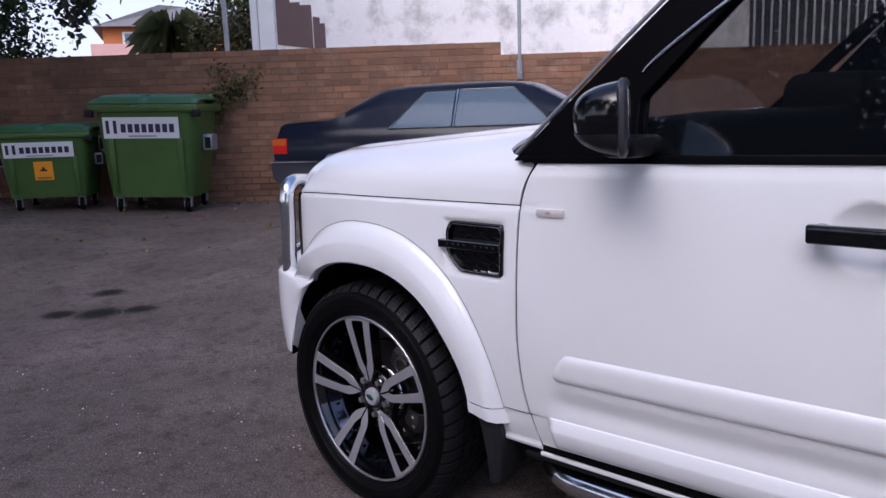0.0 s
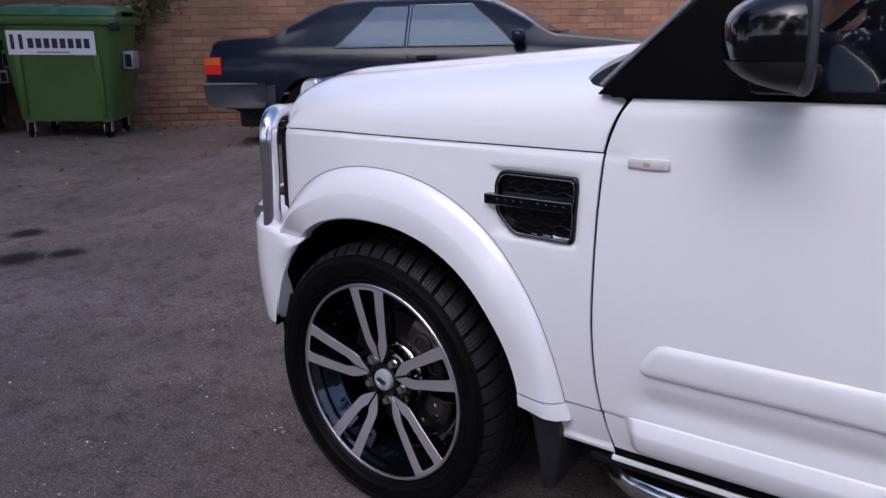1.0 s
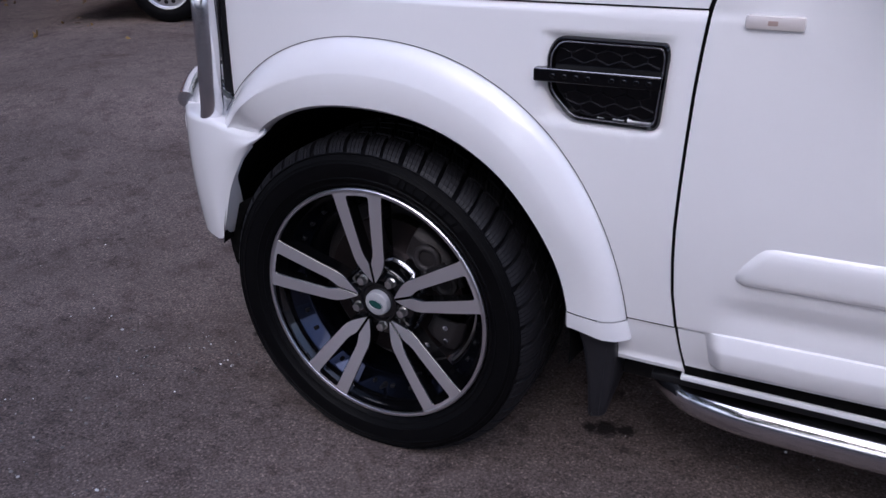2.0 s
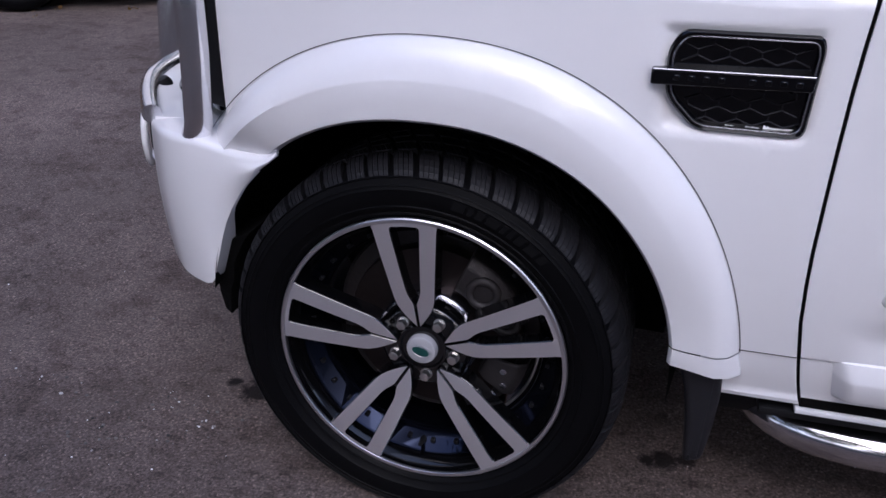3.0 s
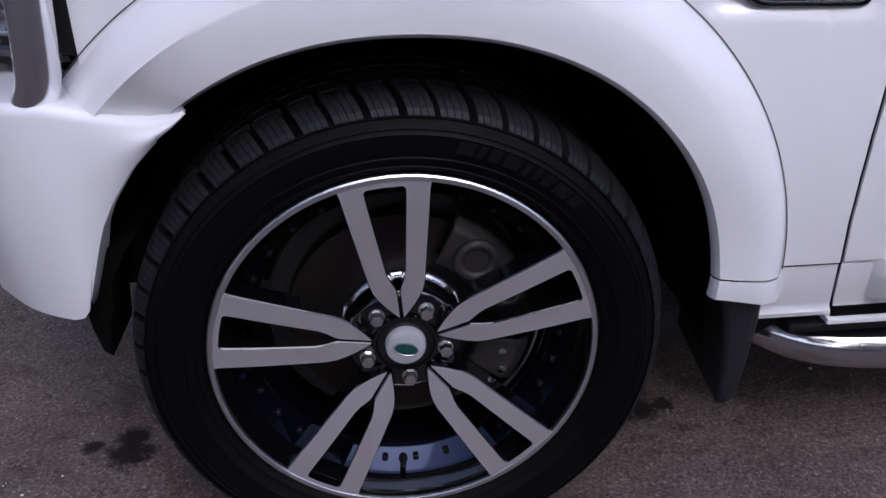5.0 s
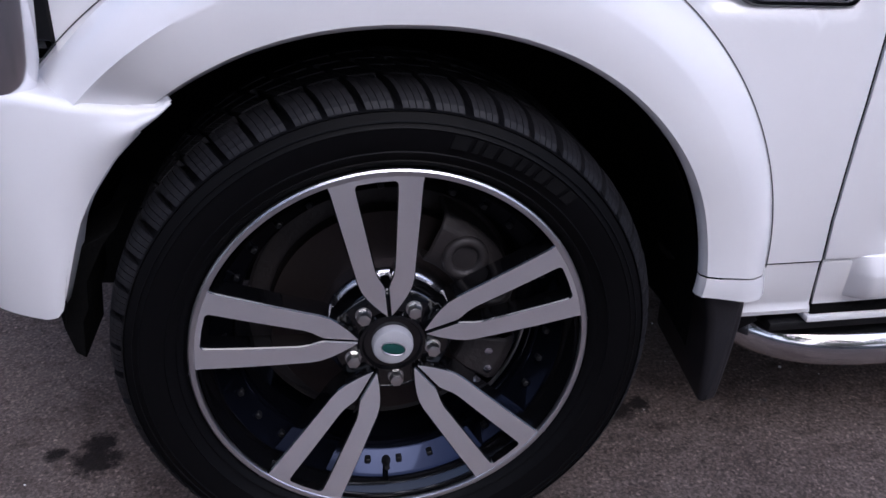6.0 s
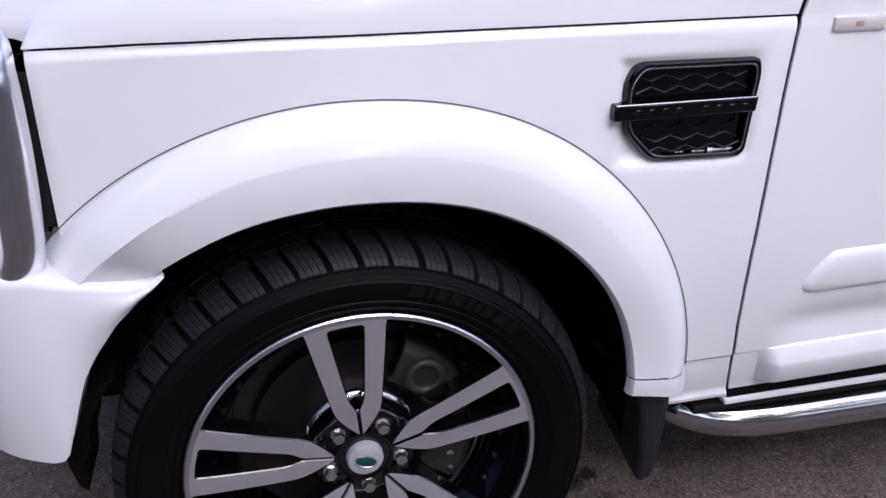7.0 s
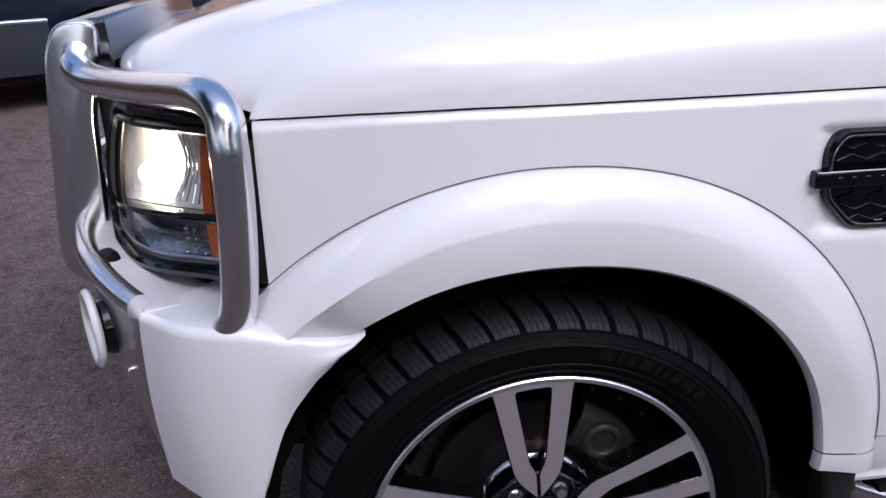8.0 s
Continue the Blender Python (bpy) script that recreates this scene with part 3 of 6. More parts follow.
            if before:
                for i in range(5):
                    q = (before[i], before[i + 1], row[i + 1], row[i])
                    f = bm.faces.new(q if sign > 0 else tuple(reversed(q)))
                    f.material_index = 0 if i == 2 else 1
            before = row
    bmesh.ops.recalc_face_normals(bm, faces=bm.faces)
    first = part("spoke", bm, [ALLOY, RIM_BLACK], rim, "forked spoke, machined grey face and black flanks")
    first.matrix_local = pose(0, 0, 0, 0, -TURNED, 0)
    for k in range(1, 5):
        twin = new("spoke", first.data)
        twin.parent = rim
        twin.matrix_local = pose(0, 0, 0, 0, -TURNED - 72 * k, 0)
        tagged(twin, "forked spoke, machined grey face and black flanks")
    # hub, nuts, cap
    part("hub", lathe([(0.0, 0.022), (0.040, 0.022), (0.043, 0.017), (0.047, 0.018), (0.050, 0.026), (0.079, 0.028), (0.084, 0.032), (0.090, 0.055), (0.0, 0.055)], 64), RIM_BLACK, rim)
    nut = None
    for k in range(5):
        a = radians(270 + 5.0 + 72 * k)
        if nut is None:
            hexa = [(0.0098 * math.cos(i * math.tau / 6), 0.0098 * math.sin(i * math.tau / 6)) for i in range(6)]
            bm = merge(prism(hexa, 0.022, at=0.011, bevel=0.0016), lathe([(0.0, 0.025), (0.0115, 0.025), (0.0118, 0.031), (0.0, 0.031)], 24))
            nut = part("wheel_nut", bm, NUT, rim)
        else:
            twin = new("wheel_nut", nut.data)
            twin.parent = rim
            nut_at = twin
        (nut if k == 0 else nut_at).matrix_local = pose(0.06 * math.cos(a), 0, 0.06 * math.sin(a), 0, 17 * k, 0)
    cap = part("centre_cap", lathe([(0.0, 0.0070), (0.012, 0.0072), (0.0230, 0.0080), (0.0270, 0.0095), (0.0290, 0.013), (0.0295, 0.022)], 48), BADGE_GREY, rim, "silver grey hub cap")
    oval = [(0.0172 * math.cos(i * math.tau / 40), 0.0098 * math.sin(i * math.tau / 40)) for i in range(40)]
    badge = part("badge", prism(oval, 0.003, at=0.0054, bevel=0.0005), ENAMEL, rim, "dark green oval badge", place=pose(0, 0, 0, 0, 16, 0))
    part("badge_ring", tube([(x * 0.99, 0.0054, z * 0.99) for x, z in oval], 0.0007, 6, closed=True, raw=True), SATIN, rim, "thin silver ring round the badge", place=pose(0, 0, 0, 0, 16, 0))
    if full:
        part("brake_disc", lathe([(0.096, 0.0935), (0.170, 0.096), (0.172, 0.10), (0.172, 0.12), (0.096, 0.124)], 80), DISC, rim, "brake disc, worn bright steel")
        part("disc_hat", lathe([(0.0, 0.057), (0.090, 0.057), (0.0965, 0.061), (0.0985, 0.066), (0.0990, 0.0935), (0.092, 0.10)], 48), HAT, rim, "bare bright disc hub")
        def cal(first, last):
            def at(u, v):
                th = lerp(radians(first), radians(last), u)
                r, y = ((0.118, 0.125), (0.122, 0.070), (0.135, 0.062), (0.175, 0.062), (0.188, 0.072), (0.190, 0.125))[round(v * 5)]
                return r * math.cos(th), y, r * math.sin(th)
            return at
        caliper = soften(part("brake_caliper", sheet(cal(16, 66), 12, 5, 0.008), CALIPER, rim, "dusty cast brake caliper"), 0.004)
        soften(part("caliper_bracket", sheet(cal(-34, -10), 8, 5, 0.008), CALIPER, rim, "cast bracket of the brake caliper"), 0.004)
        for bx, bz, br in ((0.106, 0.112, 0.026), (0.150, 0.060, 0.021)):
            part("caliper_piston", tube([(bx + br * math.cos(i * math.tau / 24), 0.054, bz + br * math.sin(i * math.tau / 24)) for i in range(24)], 0.008, 10, closed=True, raw=True), CALIPER, rim, "raised round piston housing")
            part("piston_cup", lathe([(0.0, 0.060), (0.014, 0.058), (0.017, 0.062)], 20), BLACK, rim, place=pose(bx, 0, bz))
        for by in (-0.02, 0.012):
            part("bracket_bolt", prism([(0.007 * math.cos(i * math.tau / 6), 0.007 * math.sin(i * math.tau / 6)) for i in range(6)], 0.012, at=0.052, bevel=0.001), HAT, rim, place=pose(0.148, 0, -0.06 + by))
        part("shield_edge", tube([(0.209 * math.cos(a), 0.085, 0.209 * math.sin(a)) for a in [radians(-44 + 2.2 * i) for i in range(21)]], 0.0032, 6, raw=True), NUT, rim, "bright worn edge of the dust shield")
        # small pockets and clips round the barrel, the valve at the foot
        pocket = None
        for k in range(30):
            if pocket is None:
                bm = box(0.228, 0.236, 0.040, 0.052, -0.0045, 0.0045, 0.0015, 1)
                pocket = part("barrel_pocket", bm, BLACK, rim)
                ob = pocket
            else:
                ob = new("barrel_pocket", pocket.data)
                ob.parent = rim
            ob.matrix_local = pose(0, 0, 0, 0, 12 * k + 3, 0)
        part("valve", merge(lathe([(0.0, -0.004), (0.004, -0.004), (0.0045, 0.012), (0.007, 0.016), (0.0075, 0.026), (0.0, 0.026)], 14)), BLACK, rim, "black rubber tyre valve", place=pose(0.2305 * math.cos(radians(268)), 0.026, 0.2305 * math.sin(radians(268)), -12))
        part("dust_shield", lathe([(0.05, 0.135), (0.20, 0.135), (0.205, 0.13)], 64), CALIPER, rim)
    return rim


front_wheel = wheel(car, wheel_place)


def child_copy(ob, m):
    """The same part again, at another pose under the same parent."""
    made = {}
    for o in (ob, *ob.children_recursive):
        made[o] = o.copy()
        scene.collection.objects.link(made[o])
        if o is not ob:
            made[o].parent = made[o.parent]
    made[ob].matrix_local = m
    return made[ob]


child_copy(front_wheel, pose(2.885, 0, 0.366))
child_copy(front_wheel, pose(0, 2 * MID, 0.366, 0, 0, 180))
child_copy(front_wheel, pose(2.885, 2 * MID, 0.366, 0, 0, 180))

# mud flap
FLAP = rounded([(0.452, 0.430), (0.530, 0.424), (0.533, 0.36), (0.530, 0.29), (0.521, 0.214), (0.487, 0.208), (0.481, 0.30), (0.470, 0.375)], 0.010)
bm = prism(FLAP, 0.19, at=0.006, bevel=0.012, segments=4)
for v in bm.verts:
    low = (0.42 - v.co.z) / 0.21
    v.co.y += 0.012 * low
    v.co.z += 0.2 * (v.co.y - 0.012) * low
    v.co.y += 0.010 * smoothstep(0.50, 0.53, v.co.x)
mirrored(part("mud_flap", bm, FLAP_RUBBER, car, "black rubber mud flap"))

# chrome step tube under the door
part("side_step", tube([(0.562, 0.27, 0.296), (0.590, 0.205, 0.280), (0.641, 0.14, 0.265), (0.73, 0.098, 0.260), (0.92, 0.085, 0.260), (1.6, 0.078, 0.264), (2.2, 0.08, 0.268), (2.38, 0.12, 0.274), (2.45, 0.22, 0.30)], 0.0395, 28, 10), STEP, car, "polished steel side step tube")
part("underbody", box(0.50, 3.4, 0.12, 2 * MID - 0.12, 0.26, 0.46, 0.03), BLACK, car)
part("chassis_rail", box(0.56, 2.5, 0.20, 0.34, 0.225, 0.345, 0.02), BLACK, car, "black chassis rail")
part("sill", box(0.56, 2.45, 0.125, 0.24, 0.335, 0.44, 0.012), BLACK, car)

# bumper: painted ends, steel middle
END = spline([(-0.2555, 0.002, 0), (-0.263, -0.001, 0), (-0.272, -0.003, 0), (-0.288, -0.005, 0), (-0.318, -0.005, 0), (-0.38, 0.003, 0), (-0.45, 0.016, 0), (-0.515, 0.048, 0), (-0.578, 0.109, 0)], 8)


def end_at(u, v):
    p = END[round(u * (len(END) - 1))]
    q = END[min(round(u * (len(END) - 1)) + 1, len(END) - 1)] - END[max(round(u * (len(END) - 1)) - 1, 0)]
    inward = Vector((-q.y, q.x, 0)).normalized() * -1
    low = float(np.interp(p.x, (-0.587, -0.45, -0.434, -0.424, -0.411, -0.397, -0.382, -0.36, -0.327, -0.29, -0.271, -0.2555), (0.447, 0.440, 0.443, 0.455, 0.492, 0.535, 0.578, 0.619, 0.662, 0.6965, 0.7095, 0.7225)))
    top = float(np.interp(p.x, (-0.578, -0.42, -0.39, -0.365, -0.332, -0.29, -0.272, -0.263, -0.2555), (0.733, 0.737, 0.732, 0.7275, 0.7235, 0.7205, 0.7205, 0.7245, 0.7315)))
    r = min(0.014, 0.46 * (top - low))
    if v < 0.72:
        k = v / 0.72
        return (*(p + inward * (0.010 * (1 - k) ** 1.4 * min(1.0, (top - low) / 0.1) - 0.43 * r * math.sin(math.pi * k)))[:2], lerp(low - 0.005 * min(1.0, (top - low) / 0.1), top - r, k))
    if v < 0.86:
        a = (v - 0.72) / 0.14 * math.pi / 2
        return (*(p + inward * r * (1 - math.cos(a)))[:2], top - r + r * math.sin(a))
    return (*(p + inward * (r + (0.13 - 0.127 * smoothstep(-0.40, -0.31, p.x)) * (v - 0.86) / 0.14))[:2], top + 0.004 * (v - 0.86) / 0.14)


bm = sheet(lambda u, v: end_at(1 - u, v), len(END) - 1, 0, 0.006, vs=[0.06 * i for i in range(12)] + [0.72 + 0.0233 * i for i in range(7)] + [0.9, 0.95, 1.0])
mirrored(part("bumper_end", bm, WHITE, car, "white painted bumper end"))


def lip_at(u, v):
    x, y, z = end_at(lerp(46, 26, u) / 64, 0.0)
    wide = 0.055 * (1 - smoothstep(0.08, 0.45, u))
    return x - 0.004 + 0.004 * v, y + 0.002 + (wide + 0.006) * v, z + 0.001


mirrored(part("bumper_lip", sheet(lip_at, 20, 4, 0.003), WHITE, car, "folded white inner edge of the bumper"))

MIDDLE = spline([(-0.580, 0.112, 0), (-0.62, 0.165, 0), (-0.668, 0.238, 0), (-0.708, 0.32, 0), (-0.740, 0.436, 0), (-0.758, 0.61, 0), (-0.764, MID, 0)], 8)
MIDDLE = MIDDLE + [Vector((p.x, 2 * MID - p.y, 0)) for p in reversed(MIDDLE[:-1])]


def middle_at(u, v):
    p = MIDDLE[round(u * (len(MIDDLE) - 1))]
    d = min(p.y, 2 * MID - p.y)
    return p.x + 0.012 * (1 - v) + 0.004, p.y, lerp(0.462 + 0.11 * smoothstep(0.105, 0.25, d), 0.742 + 0.02 * smoothstep(0.1, 0.32, d), v)


bm = sheet(lambda u, v: middle_at(1 - u, v), len(MIDDLE) - 1, 8, 0.012)
bumper = soften(part("bumper_middle", bm, SATIN, car, "satin steel winch bumper"), 0.004)
part("bumper_edge", tube([(p.x + 0.006, p.y, 0.742 + 0.02 * smoothstep(0.1, 0.32, min(p.y, 2 * MID - p.y))) for p in MIDDLE], 0.019, 14, raw=True), POLISHED, bumper, "polished rounded top edge")


def shelf_at(u, v):
    p = MIDDLE[round(u * (len(MIDDLE) - 1))]
    d = min(p.y, 2 * MID - p.y)
    x = lerp(p.x + 0.012, nose_x(max(d, 0.09)) - 0.004, v)
    return x, p.y + (0.05 if p.y < MID else -0.05) * v * (1 - smoothstep(0.08, 0.5, d)), 0.7375 + 0.030 * smoothstep(0.11, 0.32, d) - (0.004 + 0.022 * smoothstep(0.09, 0.22, d)) * v ** 0.8


bm = sheet(lambda u, v: shelf_at(1 - u, v), len(MIDDLE) - 1, 6, 0.01)
part("bumper_shelf", bm, WHITE, bumper, "white painted shelf below the lamp")
part("fog_lamp", tube([(-0.694 - 0.426 * 0.058 * math.cos(i * math.tau / 28), 0.259 + 0.905 * 0.058 * math.cos(i * math.tau / 28), 0.645 + 0.060 * math.sin(i * math.tau / 28)) for i in range(28)], 0.0075, 10, closed=True, raw=True), WHITE_TRIM, bumper, "round white lamp bezel")
part("fog_lens", lathe([(0.0, 0.0), (0.045, 0.004), (0.052, 0.03)], 32), BLACK_GLOSS, bumper, "dark round lamp glass", place=pose(-0.690, 0.261, 0.645, 0, 0, -64))
part("parking_sensor", lathe([(0.0, -0.012), (0.016, -0.010), (0.021, 0.0), (0.021, 0.02)], 28), BLACK, bumper, place=pose(-0.662, 0.284, 0.756, -72, 0, -40))
part("bumper_bolt", lathe([(0.0, -0.006), (0.007, -0.005), (0.008, 0.004)], 16), CHROME, bumper, place=pose(-0.626, 0.190, 0.60, 0, 0, -58))

# bull bar
hoop_line = [(-0.440, 0.046, 0.728), (-0.426, 0.038, 0.755), (-0.418, 0.033, 0.80), (-0.412, 0.033, 0.88), (-0.410, 0.033, 0.95), (-0.411, 0.035, 0.99), (-0.416, 0.049, 1.028), (-0.448, 0.097, 1.045),
             (-0.53, 0.217, 1.034), (-0.61, 0.330, 1.026), (-0.668, 0.401, 1.026), (-0.700, 0.441, 1.040), (-0.708, 0.482, 1.055)]
bull_bar = part("bull_bar", tube(hoop_line, 0.0255, 22, 7), POLISHED, car, "polished aluminium bull bar")
twin = new("bull_bar_hoop", bull_bar.data)
twin.parent = bull_bar
twin.matrix_local = Matrix.Translation((0, 2 * MID, 0)) @ Matrix.Diagonal((1, -1, 1, 1))
plate = rounded([(-0.795, 0.66), (-0.725, 0.62), (-0.708, 0.70), (-0.698, 0.95), (-0.672, 1.06), (-0.668, 1.112), (-0.735, 1.112), (-0.762, 1.06), (-0.80, 0.72)], 0.03)
for y in (0.475, 2 * MID - 0.505):
    part("upright_plate", prism(plate, 0.03, at=y, bevel=0.006, segments=3), POLISHED, bull_bar, "broad polished upright plate")
part("top_channel", prism(rounded([(-0.735, 1.012), (-0.735, 1.108), (-0.658, 1.116), (-0.650, 1.012)], 0.012), 2 * (MID - 0.495), at=0.495, bevel=0.003), MIRROR, bull_bar, "polished top channel")
part("lower_tube", tube([(-0.72, 0.50, 0.86), (-0.72, 2 * MID - 0.50, 0.86)], 0.025, 16, 2), POLISHED, bull_bar)

# headlamp
def lamp_p(u):
    y = lerp(0.094, 0.462, u)
    return nose_x(y), y


def lamp_in(u):
    """The way into the car, square to the lamp's curve."""
    (xa, ya), (xb, yb) = lamp_p(max(0.0, u - 0.06)), lamp_p(min(1.0, u + 0.06))
    d = math.hypot(xb - xa, yb - ya)
    return (yb - ya) / d, -(xb - xa) / d


def lamp_low(u):
    return 0.774 - 0.022 * smoothstep(0.0, 0.5, u) + 0.014 * smoothstep(0.6, 1.0, u)


def lens_at(u, v):
    x, y = lamp_p(u)
    return x - 0.010 * math.sin(math.pi * v) - 0.036 * (1 - v) * smoothstep(0.04, 0.5, u), y, lerp(lamp_low(u), 1.003 - 0.02 * u, v)


def flip(fn):
    return lambda u, v: fn(1 - u, v)


lamp = part("headlamp", sheet(flip(lambda u, v: (lens_at(u, v)[0] + 0.085 * lamp_in(u)[0], lens_at(u, v)[1] + 0.085 * lamp_in(u)[1], lens_at(u, v)[2])), 24, 10, 0.004), BLACK_GLOSS, car, "lit projector headlamp behind a clear lens")
lens = part("lamp_lens", sheet(flip(lens_at), 30, 12), CLEAR, lamp, "clear curved lens")
lens.visible_shadow = False
rim_line = [lens_at(i / 24, 0) for i in range(25)] + [lens_at(1, i / 8) for i in range(1, 8)] + [lens_at(1 - i / 24, 1) for i in range(25)] + [lens_at(0, 1 - i / 8) for i in range(1, 8)]
part("lamp_frame", tube(rim_line, 0.0095, 8, closed=True, raw=True), BLACK_GLOSS, lamp)


def egg_small(cx, cy, cz, r):
    bm = bmesh.new()
    bmesh.ops.create_icosphere(bm, subdivisions=2, radius=r)
    for v in bm.verts:
        v.co = Vector((cx + v.co.x * 0.6, cy + v.co.y * 1.3, cz + v.co.z * 0.55 - 0.25 * v.co.y))
    return bm


def split_z(u):
    """Height of the bar between the main lamp and the indicator."""
    return 0.866 - 0.066 * u


def brow_z(u):
    """Height of the black brow over the main lamp."""
    return 0.990 - 0.030 * u


def lens_z(u, z, d):
    """A point of the lamp at height z, d inside the lens."""
    low, top = lamp_low(u), 1.003 - 0.02 * u
    x, y, _ = lens_at(u, min(1.0, max(0.0, (z - low) / (top - low))))
    return x + d * lamp_in(u)[0], y + d * lamp_in(u)[1], z


def back_at(u, v):
    k = lerp(0.14, 0.95, u)
    d = 0.016 + 0.050 * math.sin(math.pi * u) * math.sin(math.pi * lerp(0.1, 0.9, v))
    return lens_z(k, lerp(split_z(k) + 0.008, brow_z(k) - 0.008, v), d)


part("reflector", sheet(flip(back_at), 20, 10, 0.003), REFLECTOR, lamp, "bright faceted reflector")
for i in range(7):
    u = 0.02 + 0.04 * i
    part("reflector_flute", tube([back_at(u, 0.06), back_at(u, 0.5), back_at(u, 0.94)], 0.0018, 6, 4), CHROME, lamp)
LAMP_AT = Matrix.Translation(lens_z(0.55, 0.884, 0.026)) @ pose(0, 0, 0, 0, 0, -40)
part("bulb", lathe([(0.0, -0.006), (0.006, -0.0054), (0.012, -0.003), (0.0165, 0.002), (0.019, 0.008), (0.0, 0.010)], 40), BULB, lamp, "glowing projector lens", place=LAMP_AT)
glow_lamp = new("headlamp_light", bpy.data.lights.new("headlamp_light", "POINT"))
glow_lamp.data.energy, glow_lamp.data.color, glow_lamp.data.shadow_soft_size = 0.62, (1.0, 0.88, 0.62), 0.004
glow_lamp.location = Vector(lens_z(0.55, 0.886, 0.044)) - Vector((0, 0, SINK))


def low_at(u, v):
    k = lerp(0.10, 0.66, u)
    d = 0.014 + 0.026 * math.sin(math.pi * u) * math.sin(math.pi * v)
    return lens_z(k, lerp(lamp_low(k) + 0.010, split_z(k) - 0.008, v), d)


part("indicator_reflector", sheet(flip(low_at), 16, 8, 0.003), INDICATOR, lamp, "faceted indicator reflector")
for j, (n, first_u) in enumerate(((5, 0.06), (6, 0.08), (5, 0.12))):
    for i in range(n):
        p = low_at(first_u + 0.075 * i, 0.24 + 0.27 * j - 0.012 * i)
        part("reflector_facet", egg_small(p[0] - 0.003, p[1] - 0.003, p[2], 0.0042 + 0.0018 * ((i + j) % 3)), CHROME, lamp)
part("lamp_inner_line", tube([lens_z(0.05 + 0.92 * i / 20, lamp_low(0.05 + 0.92 * i / 20) + 0.022, 0.006) for i in range(21)], 0.0022, 8, raw=True), SATIN, lamp, "thin silver line above the lamp's lower edge")
part("lamp_lower_band", sheet(flip(lambda u, v: lens_z(lerp(0.03, 0.98, u), lamp_low(lerp(0.03, 0.98, u)) + lerp(0.002, 0.018, v), 0.004)), 20, 2, 0.003), BLACK_GLOSS, lamp, "black lower bezel")
part("lamp_end_bezel", sheet(flip(lambda u, v: lens_z(lerp(0.90, 1.0, u), lerp(lamp_low(1.0) + 0.01, brow_z(1.0) - 0.006, v), 0.012 - 0.004 * u)), 4, 6, 0.003), shader("smoky_bronze_bezel", (0.035, 0.028, 0.020), 0.3, spec=0.5), lamp, "smoky dark inner bezel")


def divider(u, v):
    k = lerp(0.02, 0.97, u)
    return lens_z(k, split_z(k), lerp(0.002, 0.07, v))


part("lamp_divider", sheet(divider, 20, 3, 0.007), BLACK_GLOSS, lamp)
part("lamp_brow", tube([lens_z(i / 20, brow_z(i / 20), 0.0) for i in range(21)], 0.0065, 8, raw=True), BLACK_GLOSS, lamp)
part("lamp_brow_strip", sheet(flip(lambda u, v: lens_z(u, lerp(brow_z(u) + 0.006, 0.999 - 0.019 * u, v), 0.010)), 20, 2, 0.003), CHROME, lamp, "silver strip above the lamp")


def amber_at(top):
    def at(u, v):
        k = lerp(0.166, 0.124, u)
        z0, z1 = (split_z(k) + 0.008, brow_z(k) - 0.008) if top else (lamp_low(k) + 0.012, split_z(k) - 0.010)
        return lens_z(k, lerp(z0, z1, v), 0.006)
    return at


part("amber_reflector", sheet(amber_at(True), 3, 2, 0.004), AMBER, lamp, "amber marker strip")
part("amber_reflector", sheet(amber_at(False), 3, 2, 0.004), AMBER, lamp, "amber marker strip")


def strip(u, v):
    z = lerp(0.780, 0.984, v)
    x = lerp(-0.432, -0.3865, u)
    return x, nose_gap(z) + lerp(0.022, -0.001, u), z


def nose_gap(z):
    return side(-0.39, z)


soften(part("lamp_side_strip", sheet(strip, 3, 8, 0.012), BLACK, car, "black filler strip beside the lamp"), 0.003)
part("front_undertray", box(-0.66, -0.50, 0.34, 2 * MID - 0.34, 0.58, 0.68, 0.03), BLACK, car, "black tray behind the bumper")
part("grille", box(-0.697, -0.60, 0.507, 2 * MID - 0.507, 0.78, 1.0, 0.01), BLACK, car, "black front grille")
part("nose_panel", box(-0.56, -0.45, 0.49, 2 * MID - 0.49, 0.68, 0.98, 0.03), BLACK, car)

# cabin
def flank(x, z):
    return 0.020 + 0.30 * (z - 1.14)


def panel(outline, depth=0.03, out=0.0):
    bm = prism(outline, depth, at=0.0)
    for v in bm.verts:
        v.co.y += flank(v.co.x, v.co.z) + out
    return bm


pillar = soften(part("front_pillar", panel([(0.612, 1.141), (0.80, 1.141), (0.985, 1.141), (0.958, 1.215), (0.955, 1.285), (1.14, 1.480), (1.37, 1.70), (1.215, 1.715), (0.982, 1.499), (0.867, 1.391), (0.745, 1.272)], 0.05, -0.010), PILLAR, car, "black windscreen pillar"), 0.004)
mirrored(pillar)
mirrored(part("pillar_trim", tube([(0.620, 0.016, 1.158), (0.737, 0.054, 1.277), (0.859, 0.090, 1.397), (0.974, 0.122, 1.505), (1.207, 0.187, 1.72)], 0.0052, 10, 6), shader("grey_pillar_trim", (0.22, 0.22, 0.24), 0.35, 0.3), car, "grey edge of the windscreen"))
# chrome tube stands in for the highlight on the rounded black frame
part("door_frame_edge", tube([(0.952, 0.068, 1.345), (0.962, 0.072, 1.358), (0.980, 0.078, 1.374), (1.006, 0.084, 1.395), (1.070, 0.097, 1.442), (1.141, 0.112, 1.491), (1.264, 0.136, 1.574), (1.384, 0.160, 1.654)], lambda k: 0.0022 + 0.0026 * min(1.0, 3 * k), 10, 8), CHROME, front_door, "chrome line for the highlight on the rounded door frame edge")
